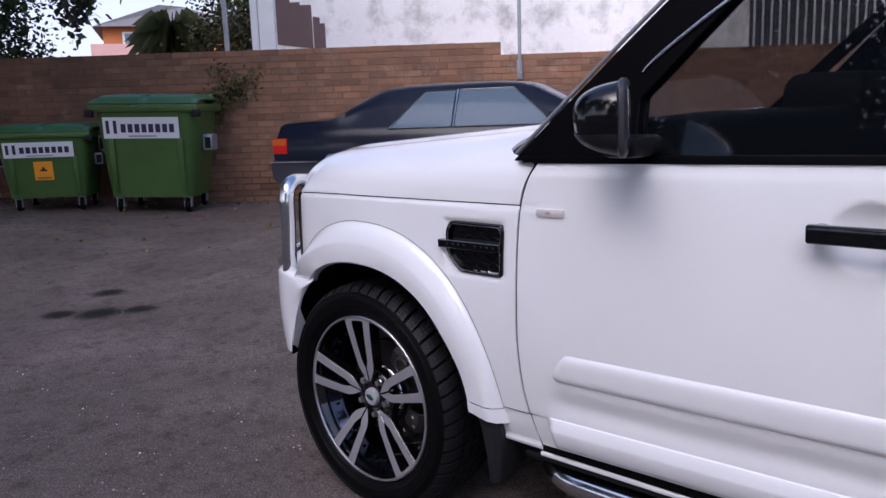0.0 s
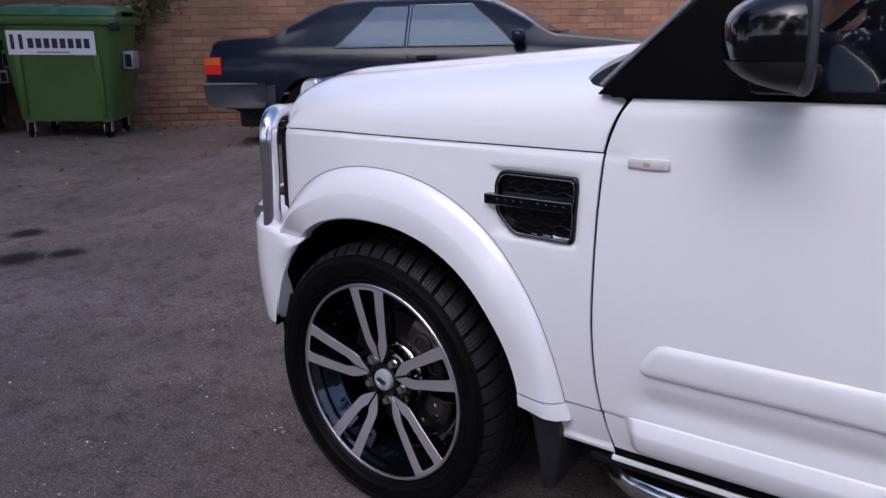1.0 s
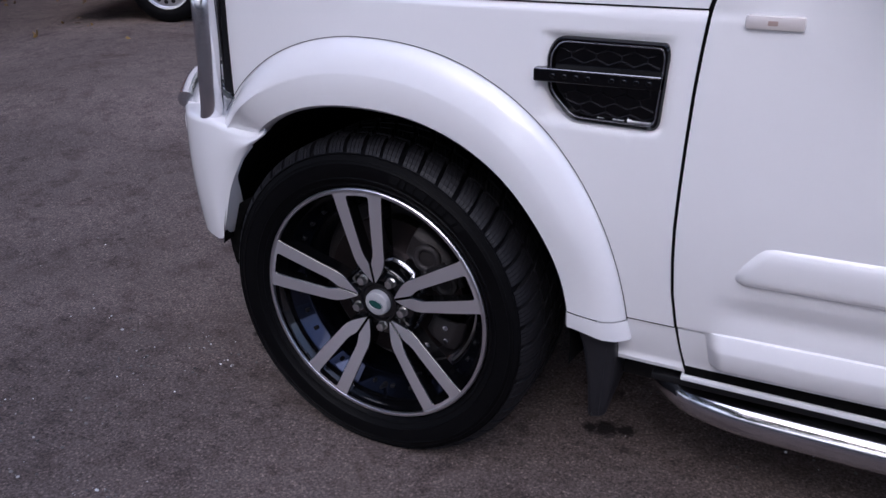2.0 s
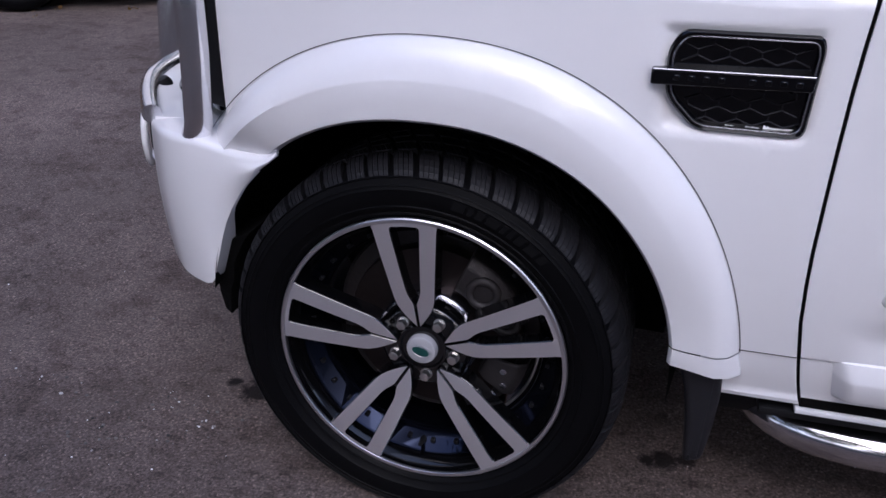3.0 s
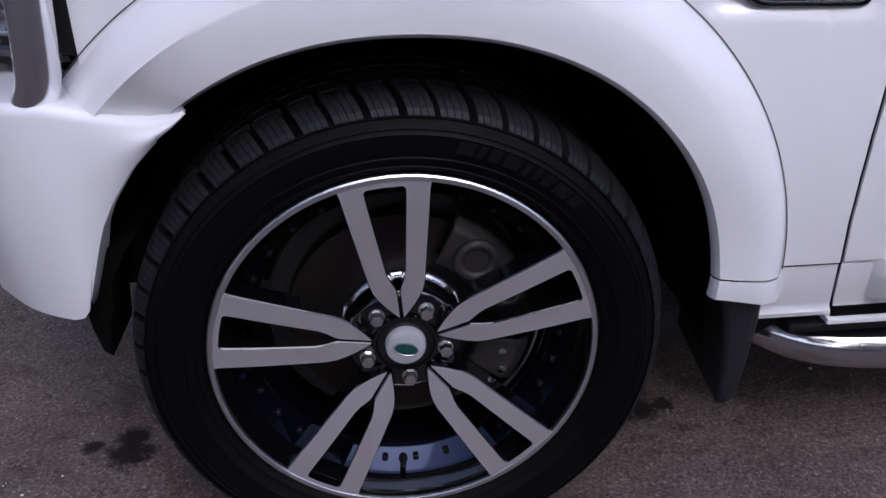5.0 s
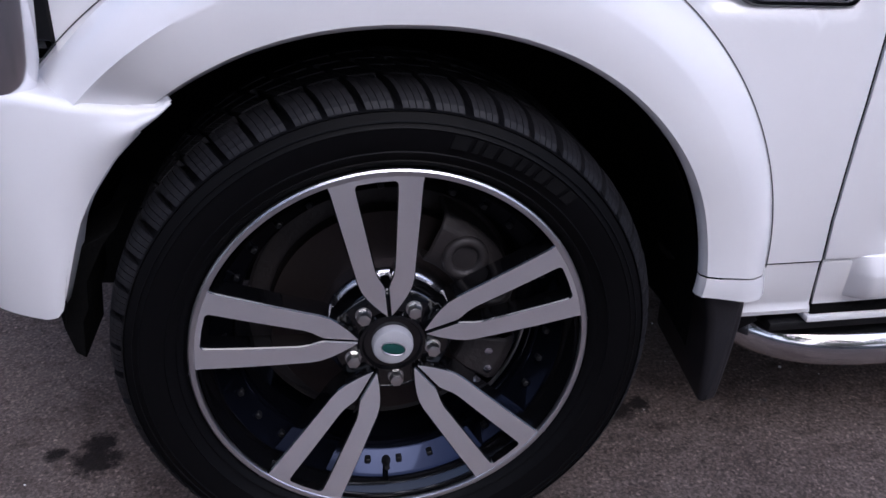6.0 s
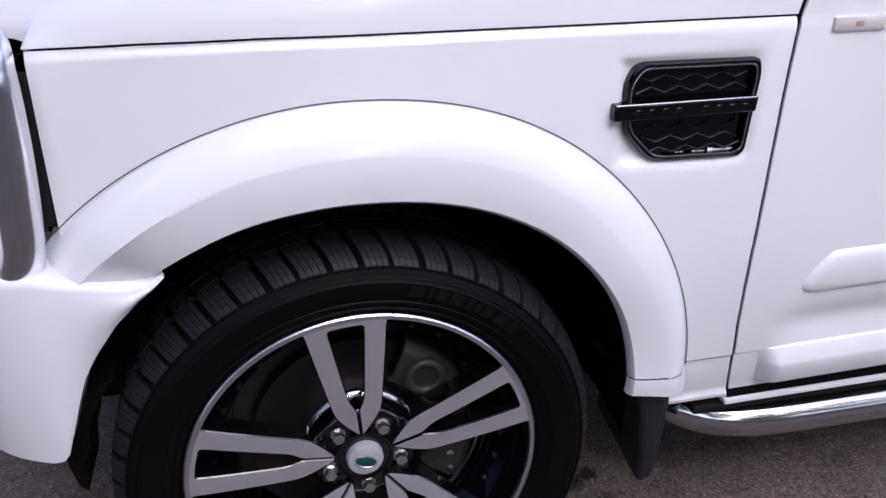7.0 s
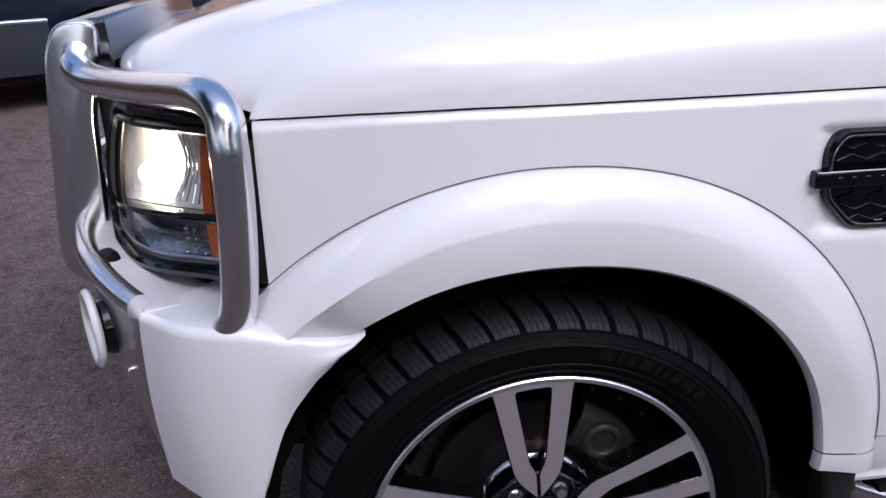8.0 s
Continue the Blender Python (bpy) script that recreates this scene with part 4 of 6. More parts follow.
gl = part("door_glass", panel([(0.955, 1.150), (1.74, 1.150), (1.74, 1.70), (1.37, 1.70), (1.14, 1.48), (0.955, 1.285)], 0.004, 0.012), GLASS, front_door, "tinted door window")
gl.visible_shadow = False
mirrored(soften(part("window_seal", panel([(0.645, 1.137), (1.74, 1.149), (1.74, 1.167), (0.64, 1.152)], 0.03, -0.014), PILLAR, car, "black window seal"), 0.003))
mirrored(part("window_frame", panel([(1.37, 1.70), (1.22, 1.73), (3.45, 1.73), (3.45, 1.70)], 0.04, -0.008), BLACK_GLOSS, car))
mirrored(part("door_pillar", panel([(1.72, 1.14), (1.84, 1.14), (1.84, 1.71), (1.72, 1.71)], 0.05, -0.004), BLACK_GLOSS, car))
mirrored(part("rear_glass", panel([(1.84, 1.15), (3.40, 1.15), (3.30, 1.70), (1.84, 1.70)], 0.005, 0.01), GLASS, car))
mirrored(part("rear_pillar", panel([(3.38, 1.14), (3.62, 1.14), (3.55, 1.71), (3.28, 1.71)], 0.05, -0.006), WHITE, car))


def screen_at(u, v):
    y = lerp(0.10, 2 * MID - 0.10, u)
    d = abs(y - MID) / MID
    z = lerp(1.170, 1.715, v)
    return lerp(0.56, 1.20, v) + 0.10 * d * d - 0.06, lerp(y, MID, 0.14 * v), z


gl = part("windscreen", sheet(screen_at, 20, 10), GLASS, car, "laminated windscreen")
gl.visible_shadow = False
for u0, u1 in ((0.0, 0.085), (0.915, 1.0)):
    part("screen_border", sheet(lambda u, v: Vector(screen_at(lerp(u0, u1, u), v)) + Vector((0.006, 0, -0.004)), 4, 10, 0.002), PILLAR, car, "black printed edge of the windscreen")


def roof_at(u, v):
    x, y = lerp(1.21, 3.56, u), lerp(0.19, 2 * MID - 0.19, v)
    return x, y, 1.72 + 0.10 * dome(min(v, 1 - v), 0.12) * dome(u, 0.08) + 0.04 * smoothstep(0.35, 0.5, u)


part("roof", sheet(roof_at, 30, 24, 0.02), WHITE, car)


def rear_at(u, v):
    x = lerp(1.726, 3.60, u)
    low = 0.44 + 0.47 * math.sqrt(max(0.0, 1 - ((x - 2.905) / 0.505) ** 2)) if abs(x - 2.905) < 0.50 else 0.36
    z = lerp(low, 1.137, v)
    return x, side(1.0, z) + 0.3 * max(0.0, x - 3.4) ** 2, z


mirrored(part("rear_flank", sheet(rear_at, 60, 20, 0.012), WHITE, car))
twin = new("wheel_arch_flare", flare.data)
twin.parent, twin.matrix_local = car, Matrix.Translation((2.885, 0, 0))
twin = new("wheel_arch_flare", flare.data)
twin.parent, twin.matrix_local = car, Matrix.Translation((2.885, 2 * MID, 0)) @ Matrix.Diagonal((1, -1, 1, 1))
part("tailgate", box(3.50, 3.62, 0.06, 2 * MID - 0.06, 0.50, 1.16, 0.03), WHITE, car)
part("rear_window", box(3.50, 3.53, 0.25, 2 * MID - 0.25, 1.16, 1.72, 0.01), BLACK_GLOSS, car)
part("rear_bumper", box(3.48, 3.70, 0.03, 2 * MID - 0.03, 0.38, 0.62, 0.04), WHITE, car)
part("rear_floor", box(1.0, 3.5, 0.12, 2 * MID - 0.12, 0.46, 0.62, 0.02), BLACK, car)
part("cowl", tube([(0.640, 0.105, 1.128), (0.69, 0.095, 1.140), (0.75, 0.13, 1.150), (0.74, 0.40, 1.185), (0.70, MID, 1.20), (0.74, 2 * MID - 0.40, 1.185), (0.70, 2 * MID - 0.10, 1.16)], 0.035, 12, 6), BLACK, car, "black plastic windscreen cowl")


def cowl_at(u, v):
    x, y, z = bonnet_at(EDGE_COWL[round(u * (len(EDGE_COWL) - 1))], 1.0)
    return x - 0.014 + 0.125 * v, y, z - 0.006 - 0.012 * math.sin(math.pi * v)


EDGE_COWL = [0.018 + 0.004 * i for i in range(16)] + [0.1 + 0.05 * i for i in range(17)] + [0.922 + 0.004 * i for i in range(16)]
part("cowl_apron", sheet(cowl_at, len(EDGE_COWL) - 1, 5, -0.004), BLACK, car, "black plastic apron behind the bonnet")
part("cowl_panel", box(0.565, 0.84, 0.07, 2 * MID - 0.07, 1.05, 1.118, 0.01), BLACK, car, "black plastic tray below the windscreen")
part("bulkhead", box(0.62, 0.70, 0.10, 2 * MID - 0.10, 0.46, 1.13, 0.01), BLACK, car)

# inside
dash = part("dashboard", box(0.76, 1.10, 0.12, 2 * MID - 0.12, 0.85, 1.235, 0.05, 3), SEAT, car)
part("instrument_hood", box(0.84, 1.13, 1.16, 1.64, 1.18, 1.345, 0.06, 4), SEAT, dash, "dark hood over the instruments")
part("steering_wheel", tube([(1.22 + 0.09 * math.sin(i * math.tau / 24), 1.38 + 0.19 * math.cos(i * math.tau / 24), 1.19 + 0.17 * math.sin(i * math.tau / 24)) for i in range(24)], 0.016, 8, closed=True, raw=True), SEAT, car)
for y in (0.45, 1.38):
    seat = part("front_seat", box(1.38, 1.92, y - 0.26, y + 0.26, 0.70, 0.90, 0.06, 3), SEAT, car, "dark leather front seat")
    bm = box(1.80, 1.96, y - 0.25, y + 0.25, 0.85, 1.40, 0.06, 3)
    for v in bm.verts:
        v.co.x += 0.3 * (v.co.z - 0.85)
    part("backrest", bm, SEAT, seat)
    part("headrest", box(2.02, 2.12, y - 0.14, y + 0.14, 1.43, 1.62, 0.04, 3), SEAT, seat)
part("rear_bench", box(2.6, 3.0, 0.2, 2 * MID - 0.2, 0.7, 1.35, 0.08, 3), SEAT, car)

# door mirror
def egg(cx, cy, cz, rx, ry, rz, e=0.6, n=28):
    bm = bmesh.new()
    bmesh.ops.create_uvsphere(bm, u_segments=n, v_segments=n // 2, radius=1.0)
    for v in bm.verts:
        v.co = Vector((cx + rx * math.copysign(abs(v.co.x) ** e, v.co.x), cy + ry * math.copysign(abs(v.co.y) ** e, v.co.y), cz + rz * math.copysign(abs(v.co.z) ** e, v.co.z)))
    return bm


def mirror_head(deep, wide, high, back, e=0.55, n=28):
    """Half of a rounded head: its open face looks back and inwards, its hood bulges forwards and out."""
    bm = egg(0, 0, 0, wide, deep, high, e, n)
    for v in bm.verts:
        if v.co.y < 0:
            v.co.y *= back / deep
        else:
            v.co.z *= 1 - 0.22 * v.co.y / deep
            v.co.x -= 0.018 * v.co.y / deep
        v.co.z -= 0.10 * (v.co.x if v.co.z < 0 else 0.4 * v.co.x)
    outer, bulge = Vector((0.47, -0.883, 0)), Vector((-0.883, -0.47, 0))
    m = Matrix(((outer.x, bulge.x, 0, 1.013), (outer.y, bulge.y, 0, -0.127), (0, 0, 1, 1.250), (0, 0, 0, 1)))
    bmesh.ops.transform(bm, matrix=m, verts=bm.verts)
    bmesh.ops.recalc_face_normals(bm, faces=bm.faces)
    return bm


mirror = part("door_mirror", mirror_head(0.101, 0.088, 0.076, 0.010, 0.66), BLACK_GLOSS, car, "gloss black door mirror with a grey rim")
part("mirror_rim", mirror_head(0.012, 0.092, 0.080, 0.018, 0.45), shader("dark_grey_plastic", (0.028, 0.028, 0.034), 0.45), mirror, "dark grey mirror rim")
part("mirror_glass", mirror_head(0.004, 0.082, 0.070, 0.021, 0.45), CHROME, mirror, "silvered mirror glass")
bm = mirror_head(0.104, 0.0905, 0.0785, 0.010, 0.66)
bmesh.ops.bisect_plane(bm, geom=bm.verts[:] + bm.edges[:] + bm.faces[:], plane_co=(0, 0, 1.218), plane_no=(0, 0, 1), clear_outer=True)
part("mirror_base", bm, shader("grained_black_plastic", (0.010, 0.010, 0.012), 0.45, spec=0.4, vary=0.1, bump=0.0003, bump_scale=600), mirror, "matt dark grey lower housing")
part("mirror_arm", box(0.93, 1.02, -0.08, 0.05, 1.158, 1.205, 0.015), BLACK, mirror)


# the same parts on the far side
def mirror_kids(ob, twin):
    for o in ob.children:
        far = new(o.name, o.data)
        far.parent, far.matrix_local = twin, o.matrix_local
        far.visible_shadow = o.visible_shadow


mirror_kids(front_door, far_door)
mirror_kids(vent, mirrored(vent))
mirror_kids(mirror, mirrored(mirror))
mirror_kids(lamp, mirrored(lamp))
for o in [c for c in car.children if c.name.startswith(("side_step", "rocker", "chassis_rail", "door_frame_edge"))] + [c for c in bumper.children if c.name.startswith("fog_")]:
    mirrored(o)

# ---- ground ----
WALL_AT, WALL_TURN, WALL_TILT = Vector((-7.85, 4.62, 0.06)), radians(43), 0.008
ALONG, ACROSS = Vector((math.cos(WALL_TURN), math.sin(WALL_TURN), 0)), Vector((-math.sin(WALL_TURN), math.cos(WALL_TURN), 0))


def ground_z(x, y):
    """The yard rises a little towards the wall and along it."""
    p = Vector((x, y, 0)) - WALL_AT
    a, b = p.dot(ALONG), p.dot(ACROSS)
    k = smoothstep(0.3, 1.8, a)
    rise = 0.075 + 0.060 * min(max(0.0, -0.3 - a), 7.0) + 0.085 * k
    return rise * smoothstep(-5.5 - 2.0 * k, -1.5 - 2.1 * k, b) * (1 - smoothstep(4.0, 12.0, b))


def asphalt():
    m = bpy.data.materials.new("worn_asphalt")
    m.use_nodes = True
    t, b = m.node_tree, m.node_tree.nodes["Principled BSDF"]
    at = t.nodes.new("ShaderNodeTexCoord").outputs["Object"]

    def noisy(scale, detail=6.0, rough=0.6):
        n = t.nodes.new("ShaderNodeTexNoise")
        n.inputs["Scale"].default_value, n.inputs["Detail"].default_value, n.inputs["Roughness"].default_value = scale, detail, rough
        t.links.new(at, n.inputs["Vector"])
        return n.outputs["Fac"]

    def ramp(fac, stops):
        n = t.nodes.new("ShaderNodeValToRGB")
        while len(n.color_ramp.elements) < len(stops):
            n.color_ramp.elements.new(0.5)
        for e, (pos, c) in zip(n.color_ramp.elements, stops):
            e.position, e.color = pos, (*c, 1) if len(c) == 3 else c
        t.links.new(fac, n.inputs[0])
        return n.outputs[0]

    def mixed(kind, fac, a, c):
        n = t.nodes.new("ShaderNodeMix")
        n.data_type, n.blend_type = "RGBA", kind
        for i, v in ((0, fac), (6, a), (7, c)):
            if isinstance(v, float):
                n.inputs[i].default_value = v
            elif isinstance(v, tuple):
                n.inputs[i].default_value = (*v, 1)
            else:
                t.links.new(v, n.inputs[i])
        return n.outputs[2]

    base = ramp(noisy(0.9, 8), [(0.30, (0.096, 0.079, 0.073)), (0.52, (0.130, 0.106, 0.097)), (0.70, (0.180, 0.147, 0.135))])
    stone = t.nodes.new("ShaderNodeTexVoronoi")
    stone.inputs["Scale"].default_value = 210
    t.links.new(at, stone.inputs["Vector"])
    grit_noise = noisy(140, 8, 0.75)
    grain = ramp(grit_noise, [(0.32, (0.22, 0.22, 0.22)), (0.5, (1.0, 0.99, 0.98)), (0.66, (2.0, 1.95, 1.9))])
    col = mixed("MULTIPLY", 0.9, base, grain)
    tone = ramp(stone.outputs["Color"], [(0.0, (0.55, 0.55, 0.55)), (0.55, (0.95, 0.94, 0.94)), (0.80, (1.3, 1.27, 1.25)), (0.95, (2.2, 2.1, 2.05))])
    col = mixed("MULTIPLY", 0.8, col, tone)
    # worn patches at three sizes
    for scale, lo, hi, dark in ((2.3, 0.54, 0.70, (0.66, 0.63, 0.62)), (8.0, 0.51, 0.62, (0.68, 0.66, 0.66)), (31.0, 0.53, 0.64, (0.62, 0.60, 0.60))):
        blot = ramp(noisy(scale, 9, 0.7), [(lo, (0, 0, 0)), (hi, (1, 1, 1))])
        col = mixed("MULTIPLY", blot, col, dark)
    for scale, amount, tint in ((1.4, 0.45, (0.150, 0.124, 0.110)), (6.5, 0.40, (0.165, 0.128, 0.114)), (26.0, 0.35, (0.160, 0.138, 0.126))):
        dust = ramp(noisy(scale, 7, 0.65), [(0.54, (0, 0, 0)), (0.74, (1, 1, 1))])
        col = mixed("MIX", mixed("MULTIPLY", 1.0, dust, (amount, amount, amount)), col, tint)
    # dried oil spots with shapes of their own
    spots = None
    for x, y, r in ((0.47, 0.265, 0.034), (0.515, 0.275, 0.024), (0.435, 0.255, 0.02), (-0.497, 0.245, 0.045), (-0.50, 0.29, 0.034), (-0.57, 0.27, 0.02), (-3.42, 0.60, 0.17), (-3.28, 0.82, 0.12), (-3.62, 0.42, 0.12), (-4.0, 0.94, 0.13)):
        n = t.nodes.new("ShaderNodeVectorMath")
        n.operation = "DISTANCE"
        n.inputs[1].default_value = (x, y, 0)
        t.links.new(at, n.inputs[0])
        k = t.nodes.new("ShaderNodeMath")
        k.operation = "MULTIPLY_ADD"
        k.inputs[1].default_value, k.inputs[2].default_value = -1.0 / r, 1.35
        t.links.new(n.outputs["Value"], k.inputs[0])
        if spots is not None:
            j = t.nodes.new("ShaderNodeMath")
            j.operation = "MAXIMUM"
            t.links.new(spots, j.inputs[0])
            t.links.new(k.outputs[0], j.inputs[1])
            spots = j.outputs[0]
        else:
            spots = k.outputs[0]
    j = t.nodes.new("ShaderNodeMath")
    j.operation = "ADD"
    t.links.new(spots, j.inputs[0])
    edge = ramp(noisy(45, 9, 0.8), [(0.3, (0, 0, 0)), (0.7, (1, 1, 1))])
    q = t.nodes.new("ShaderNodeMath")
    q.operation = "MULTIPLY_ADD"
    q.inputs[1].default_value, q.inputs[2].default_value = 1.1, -0.70
    t.links.new(edge, q.inputs[0])
    t.links.new(q.outputs[0], j.inputs[1])
    oil = ramp(j.outputs[0], [(0.05, (0, 0, 0)), (0.6, (1, 1, 1))])
    col = mixed("MIX", mixed("MULTIPLY", 1.0, oil, (0.94, 0.94, 0.94)), col, (0.009, 0.007, 0.007))
    t.links.new(col, b.inputs["Base Color"])
    b.inputs["Roughness"].default_value, b.inputs["Specular IOR Level"].default_value = 0.85, 0.15
    n = t.nodes.new("ShaderNodeBump")
    n.inputs["Strength"].default_value, n.inputs["Distance"].default_value = 0.8, 0.0035
    t.links.new(grit_noise, n.inputs["Height"])
    t.links.new(n.outputs[0], b.inputs["Normal"])
    return m


spread = [-300, -120, -60, -30] + [-20 + 0.5 * i for i in range(81)] + [30, 60, 120, 300]
bm = bmesh.new()
grid = [[bm.verts.new((x, y, ground_z(x, y))) for y in spread] for x in spread]
for i in range(len(spread) - 1):
    for j in range(len(spread) - 1):
        bm.faces.new((grid[i][j], grid[i + 1][j], grid[i + 1][j + 1], grid[i][j + 1]))
tagged(part("ground", bm, asphalt(), None), "dark worn asphalt yard with oil stains and grit", "ground", kind="structure")

# loose grit on the asphalt
GRIT = shader("mixed_grit", (0.30, 0.28, 0.265), 0.7, vary=0.2, scale=8)
gt = GRIT.node_tree
isle = gt.nodes.new("ShaderNodeNewGeometry").outputs["Random Per Island"]
tones = gt.nodes.new("ShaderNodeValToRGB")
for e, (pos, c) in zip([tones.color_ramp.elements[0], tones.color_ramp.elements[1], tones.color_ramp.elements.new(0.4), tones.color_ramp.elements.new(0.8)], ((0.0, 0.02), (1.0, 0.62), (0.4, 0.07), (0.8, 0.2))):
    e.position, e.color = pos, (c, c * 0.93, c * 0.88, 1)
gt.links.new(isle, tones.inputs[0])
gt.links.new(tones.outputs[0], gt.nodes["Principled BSDF"].inputs["Base Color"])
rng = random.Random(19)
verts, faces = [], []
CLUMPS = [(rng.uniform(-2.6, 1.2), rng.uniform(-0.7, 0.6), rng.uniform(0.03, 0.16)) for _ in range(26)] + [(-0.85, 0.06, 0.07), (-0.72, -0.02, 0.05), (-0.55, 0.10, 0.05)]
ball = bmesh.new()
bmesh.ops.create_icosphere(ball, subdivisions=1, radius=1.0)
ball_v, ball_f = [v.co.copy() for v in ball.verts], [[v.index for v in f.verts] for f in ball.faces]
ball.free()
for k in range(1500):
    if k % 3 == 0:
        x, y = rng.uniform(-3.6, 1.9), rng.uniform(-1.1, 0.75)
    else:
        c = CLUMPS[rng.randrange(len(CLUMPS))]
        x, y = rng.gauss(c[0], c[2]), rng.gauss(c[1], c[2] * 0.7)
    if math.hypot(x, y - 0.1) < 0.36:
        continue
    r = rng.choice((0.0008, 0.001, 0.001, 0.0013, 0.0016, 0.0016, 0.0022, 0.0034)) * rng.uniform(0.8, 1.2)
    n, sx, sy = len(verts), rng.uniform(0.6, 1.8), rng.uniform(0.6, 1.5)
    verts += [(x + v.x * r * sx, y + v.y * r * sy, r * 0.45 + v.z * r * 0.7) for v in ball_v]
    faces += [[i + n for i in f] for f in ball_f]
data = bpy.data.meshes.new("grit")
data.from_pydata(verts, [], faces)
data.materials.append(GRIT)
tagged(new("grit", data), "loose pale grit scattered on the asphalt", "grit", kind="stuff")

# ---- brick wall ----
def tilted(p, turn, tilt):
    """A pose that stands on the sloping edge of the yard."""
    x = Vector((math.cos(turn) * math.cos(tilt), math.sin(turn) * math.cos(tilt), -math.sin(tilt)))
    y = Vector((-math.sin(turn), math.cos(turn), 0))
    z = x.cross(y)
    return Matrix(((x.x, y.x, z.x, p[0]), (x.y, y.y, z.y, p[1]), (x.z, y.z, z.z, p[2]), (0, 0, 0, 1)))


def at_wall(a, b, z=0.0):
    """A place a along the wall, b behind its face."""
    return WALL_AT + ALONG * a + ACROSS * b + Vector((0, 0, z))


def brick_mat():
    m = shader("weathered_brown_brick", (0.235, 0.122, 0.072), 0.88, vary=0.20, scale=1.3, fine=45, bump=0.004, bump_scale=70, coords="Object")
    t = m.node_tree
    b = t.nodes["Principled BSDF"]
    old = b.inputs["Base Color"].links[0].from_socket
    geo = t.nodes.new("ShaderNodeNewGeometry")
    info = t.nodes.new("ShaderNodeObjectInfo")
    add = t.nodes.new("ShaderNodeMath")
    add.operation = "ADD"
    t.links.new(geo.outputs["Random Per Island"], add.inputs[0])
    t.links.new(info.outputs["Random"], add.inputs[1])
    fr = t.nodes.new("ShaderNodeMath")
    fr.operation = "FRACT"
    t.links.new(add.outputs[0], fr.inputs[0])
    r = t.nodes.new("ShaderNodeValToRGB")
    stops = ((0.0, (0.66, 0.64, 0.66)), (0.3, (0.92, 0.90, 0.89)), (0.6, (1.02, 1.0, 0.98)), (0.9, (1.08, 1.06, 1.03)), (1.0, (1.28, 1.28, 1.27)))
    while len(r.color_ramp.elements) < len(stops):
        r.color_ramp.elements.new(0.5)
    for e, (pos, c) in zip(r.color_ramp.elements, stops):
        e.position, e.color = pos, (*c, 1)
    t.links.new(fr.outputs[0], r.inputs[0])
    mul = t.nodes.new("ShaderNodeVectorMath")
    mul.operation = "MULTIPLY"
    t.links.new(old, mul.inputs[0])
    t.links.new(r.outputs[0], mul.inputs[1])
    # pale bloom in patches
    bloom = t.nodes.new("ShaderNodeTexNoise")
    bloom.inputs["Scale"].default_value, bloom.inputs["Detail"].default_value, bloom.inputs["Roughness"].default_value = 3.2, 8.0, 0.7
    t.links.new(geo.outputs["Position"], bloom.inputs["Vector"])
    br = t.nodes.new("ShaderNodeMapRange")
    for socket, value in (("From Min", 0.56), ("From Max", 0.74), ("To Min", 0.0), ("To Max", 0.55)):
        br.inputs[socket].default_value = value
    t.links.new(bloom.outputs["Fac"], br.inputs["Value"])
    bx = t.nodes.new("ShaderNodeMix")
    bx.data_type = "RGBA"
    bx.inputs[7].default_value = (0.34, 0.27, 0.23, 1)
    t.links.new(br.outputs["Result"], bx.inputs[0])
    t.links.new(mul.outputs[0], bx.inputs[6])
    # larger dark patches: stains and tree shade put into the brick colour
    stain_shade = t.nodes.new("ShaderNodeTexNoise")
    stain_shade.inputs["Scale"].default_value, stain_shade.inputs["Detail"].default_value, stain_shade.inputs["Roughness"].default_value = 0.75, 9.0, 0.72
    t.links.new(geo.outputs["Position"], stain_shade.inputs["Vector"])
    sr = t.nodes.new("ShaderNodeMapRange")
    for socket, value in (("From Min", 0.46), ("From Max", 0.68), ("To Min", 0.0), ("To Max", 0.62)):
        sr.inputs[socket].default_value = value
    t.links.new(stain_shade.outputs["Fac"], sr.inputs["Value"])
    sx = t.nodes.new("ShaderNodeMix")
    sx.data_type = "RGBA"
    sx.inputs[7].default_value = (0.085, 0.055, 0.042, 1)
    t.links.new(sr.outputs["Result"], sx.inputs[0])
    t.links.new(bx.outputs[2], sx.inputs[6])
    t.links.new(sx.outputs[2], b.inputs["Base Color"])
    return m


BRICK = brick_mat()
MORTAR = shader("brown_mortar", (0.185, 0.116, 0.082), 0.95, vary=0.25, scale=2, bump=0.004, bump_scale=120)
wall_pose = tilted(WALL_AT, WALL_TURN, WALL_TILT)
brick_wall = part("wall_brick", merge(box(-9.0, 3.64, 0.006, 0.22, -1.0, 24 * 0.086 - 0.008), box(3.64, 12.0, 0.006, 0.22, -1.2, 22 * 0.086 - 0.008)), MORTAR, None, smooth=False, place=wall_pose)
tagged(brick_wall, "weathered brown brick boundary wall with a stepped top", "wall", kind="structure")

# ---- white building behind the wall ----
RENDER = shader("blotched_white_render", (0.80, 0.78, 0.78), 0.9, vary=0.10, scale=0.9, fine=14, bump=0.003, bump_scale=40)
rt = RENDER.node_tree
rb = rt.nodes["Principled BSDF"]
was = rb.inputs["Base Color"].links[0].from_socket
stain = rt.nodes.new("ShaderNodeTexNoise")
stain.inputs["Scale"].default_value, stain.inputs["Detail"].default_value, stain.inputs["Roughness"].default_value = 2.2, 10.0, 0.66
rt.links.new(rt.nodes.new("ShaderNodeTexCoord").outputs["Object"], stain.inputs["Vector"])
rr = rt.nodes.new("ShaderNodeValToRGB")
rr.color_ramp.elements[0].position, rr.color_ramp.elements[1].position = 0.50, 0.68
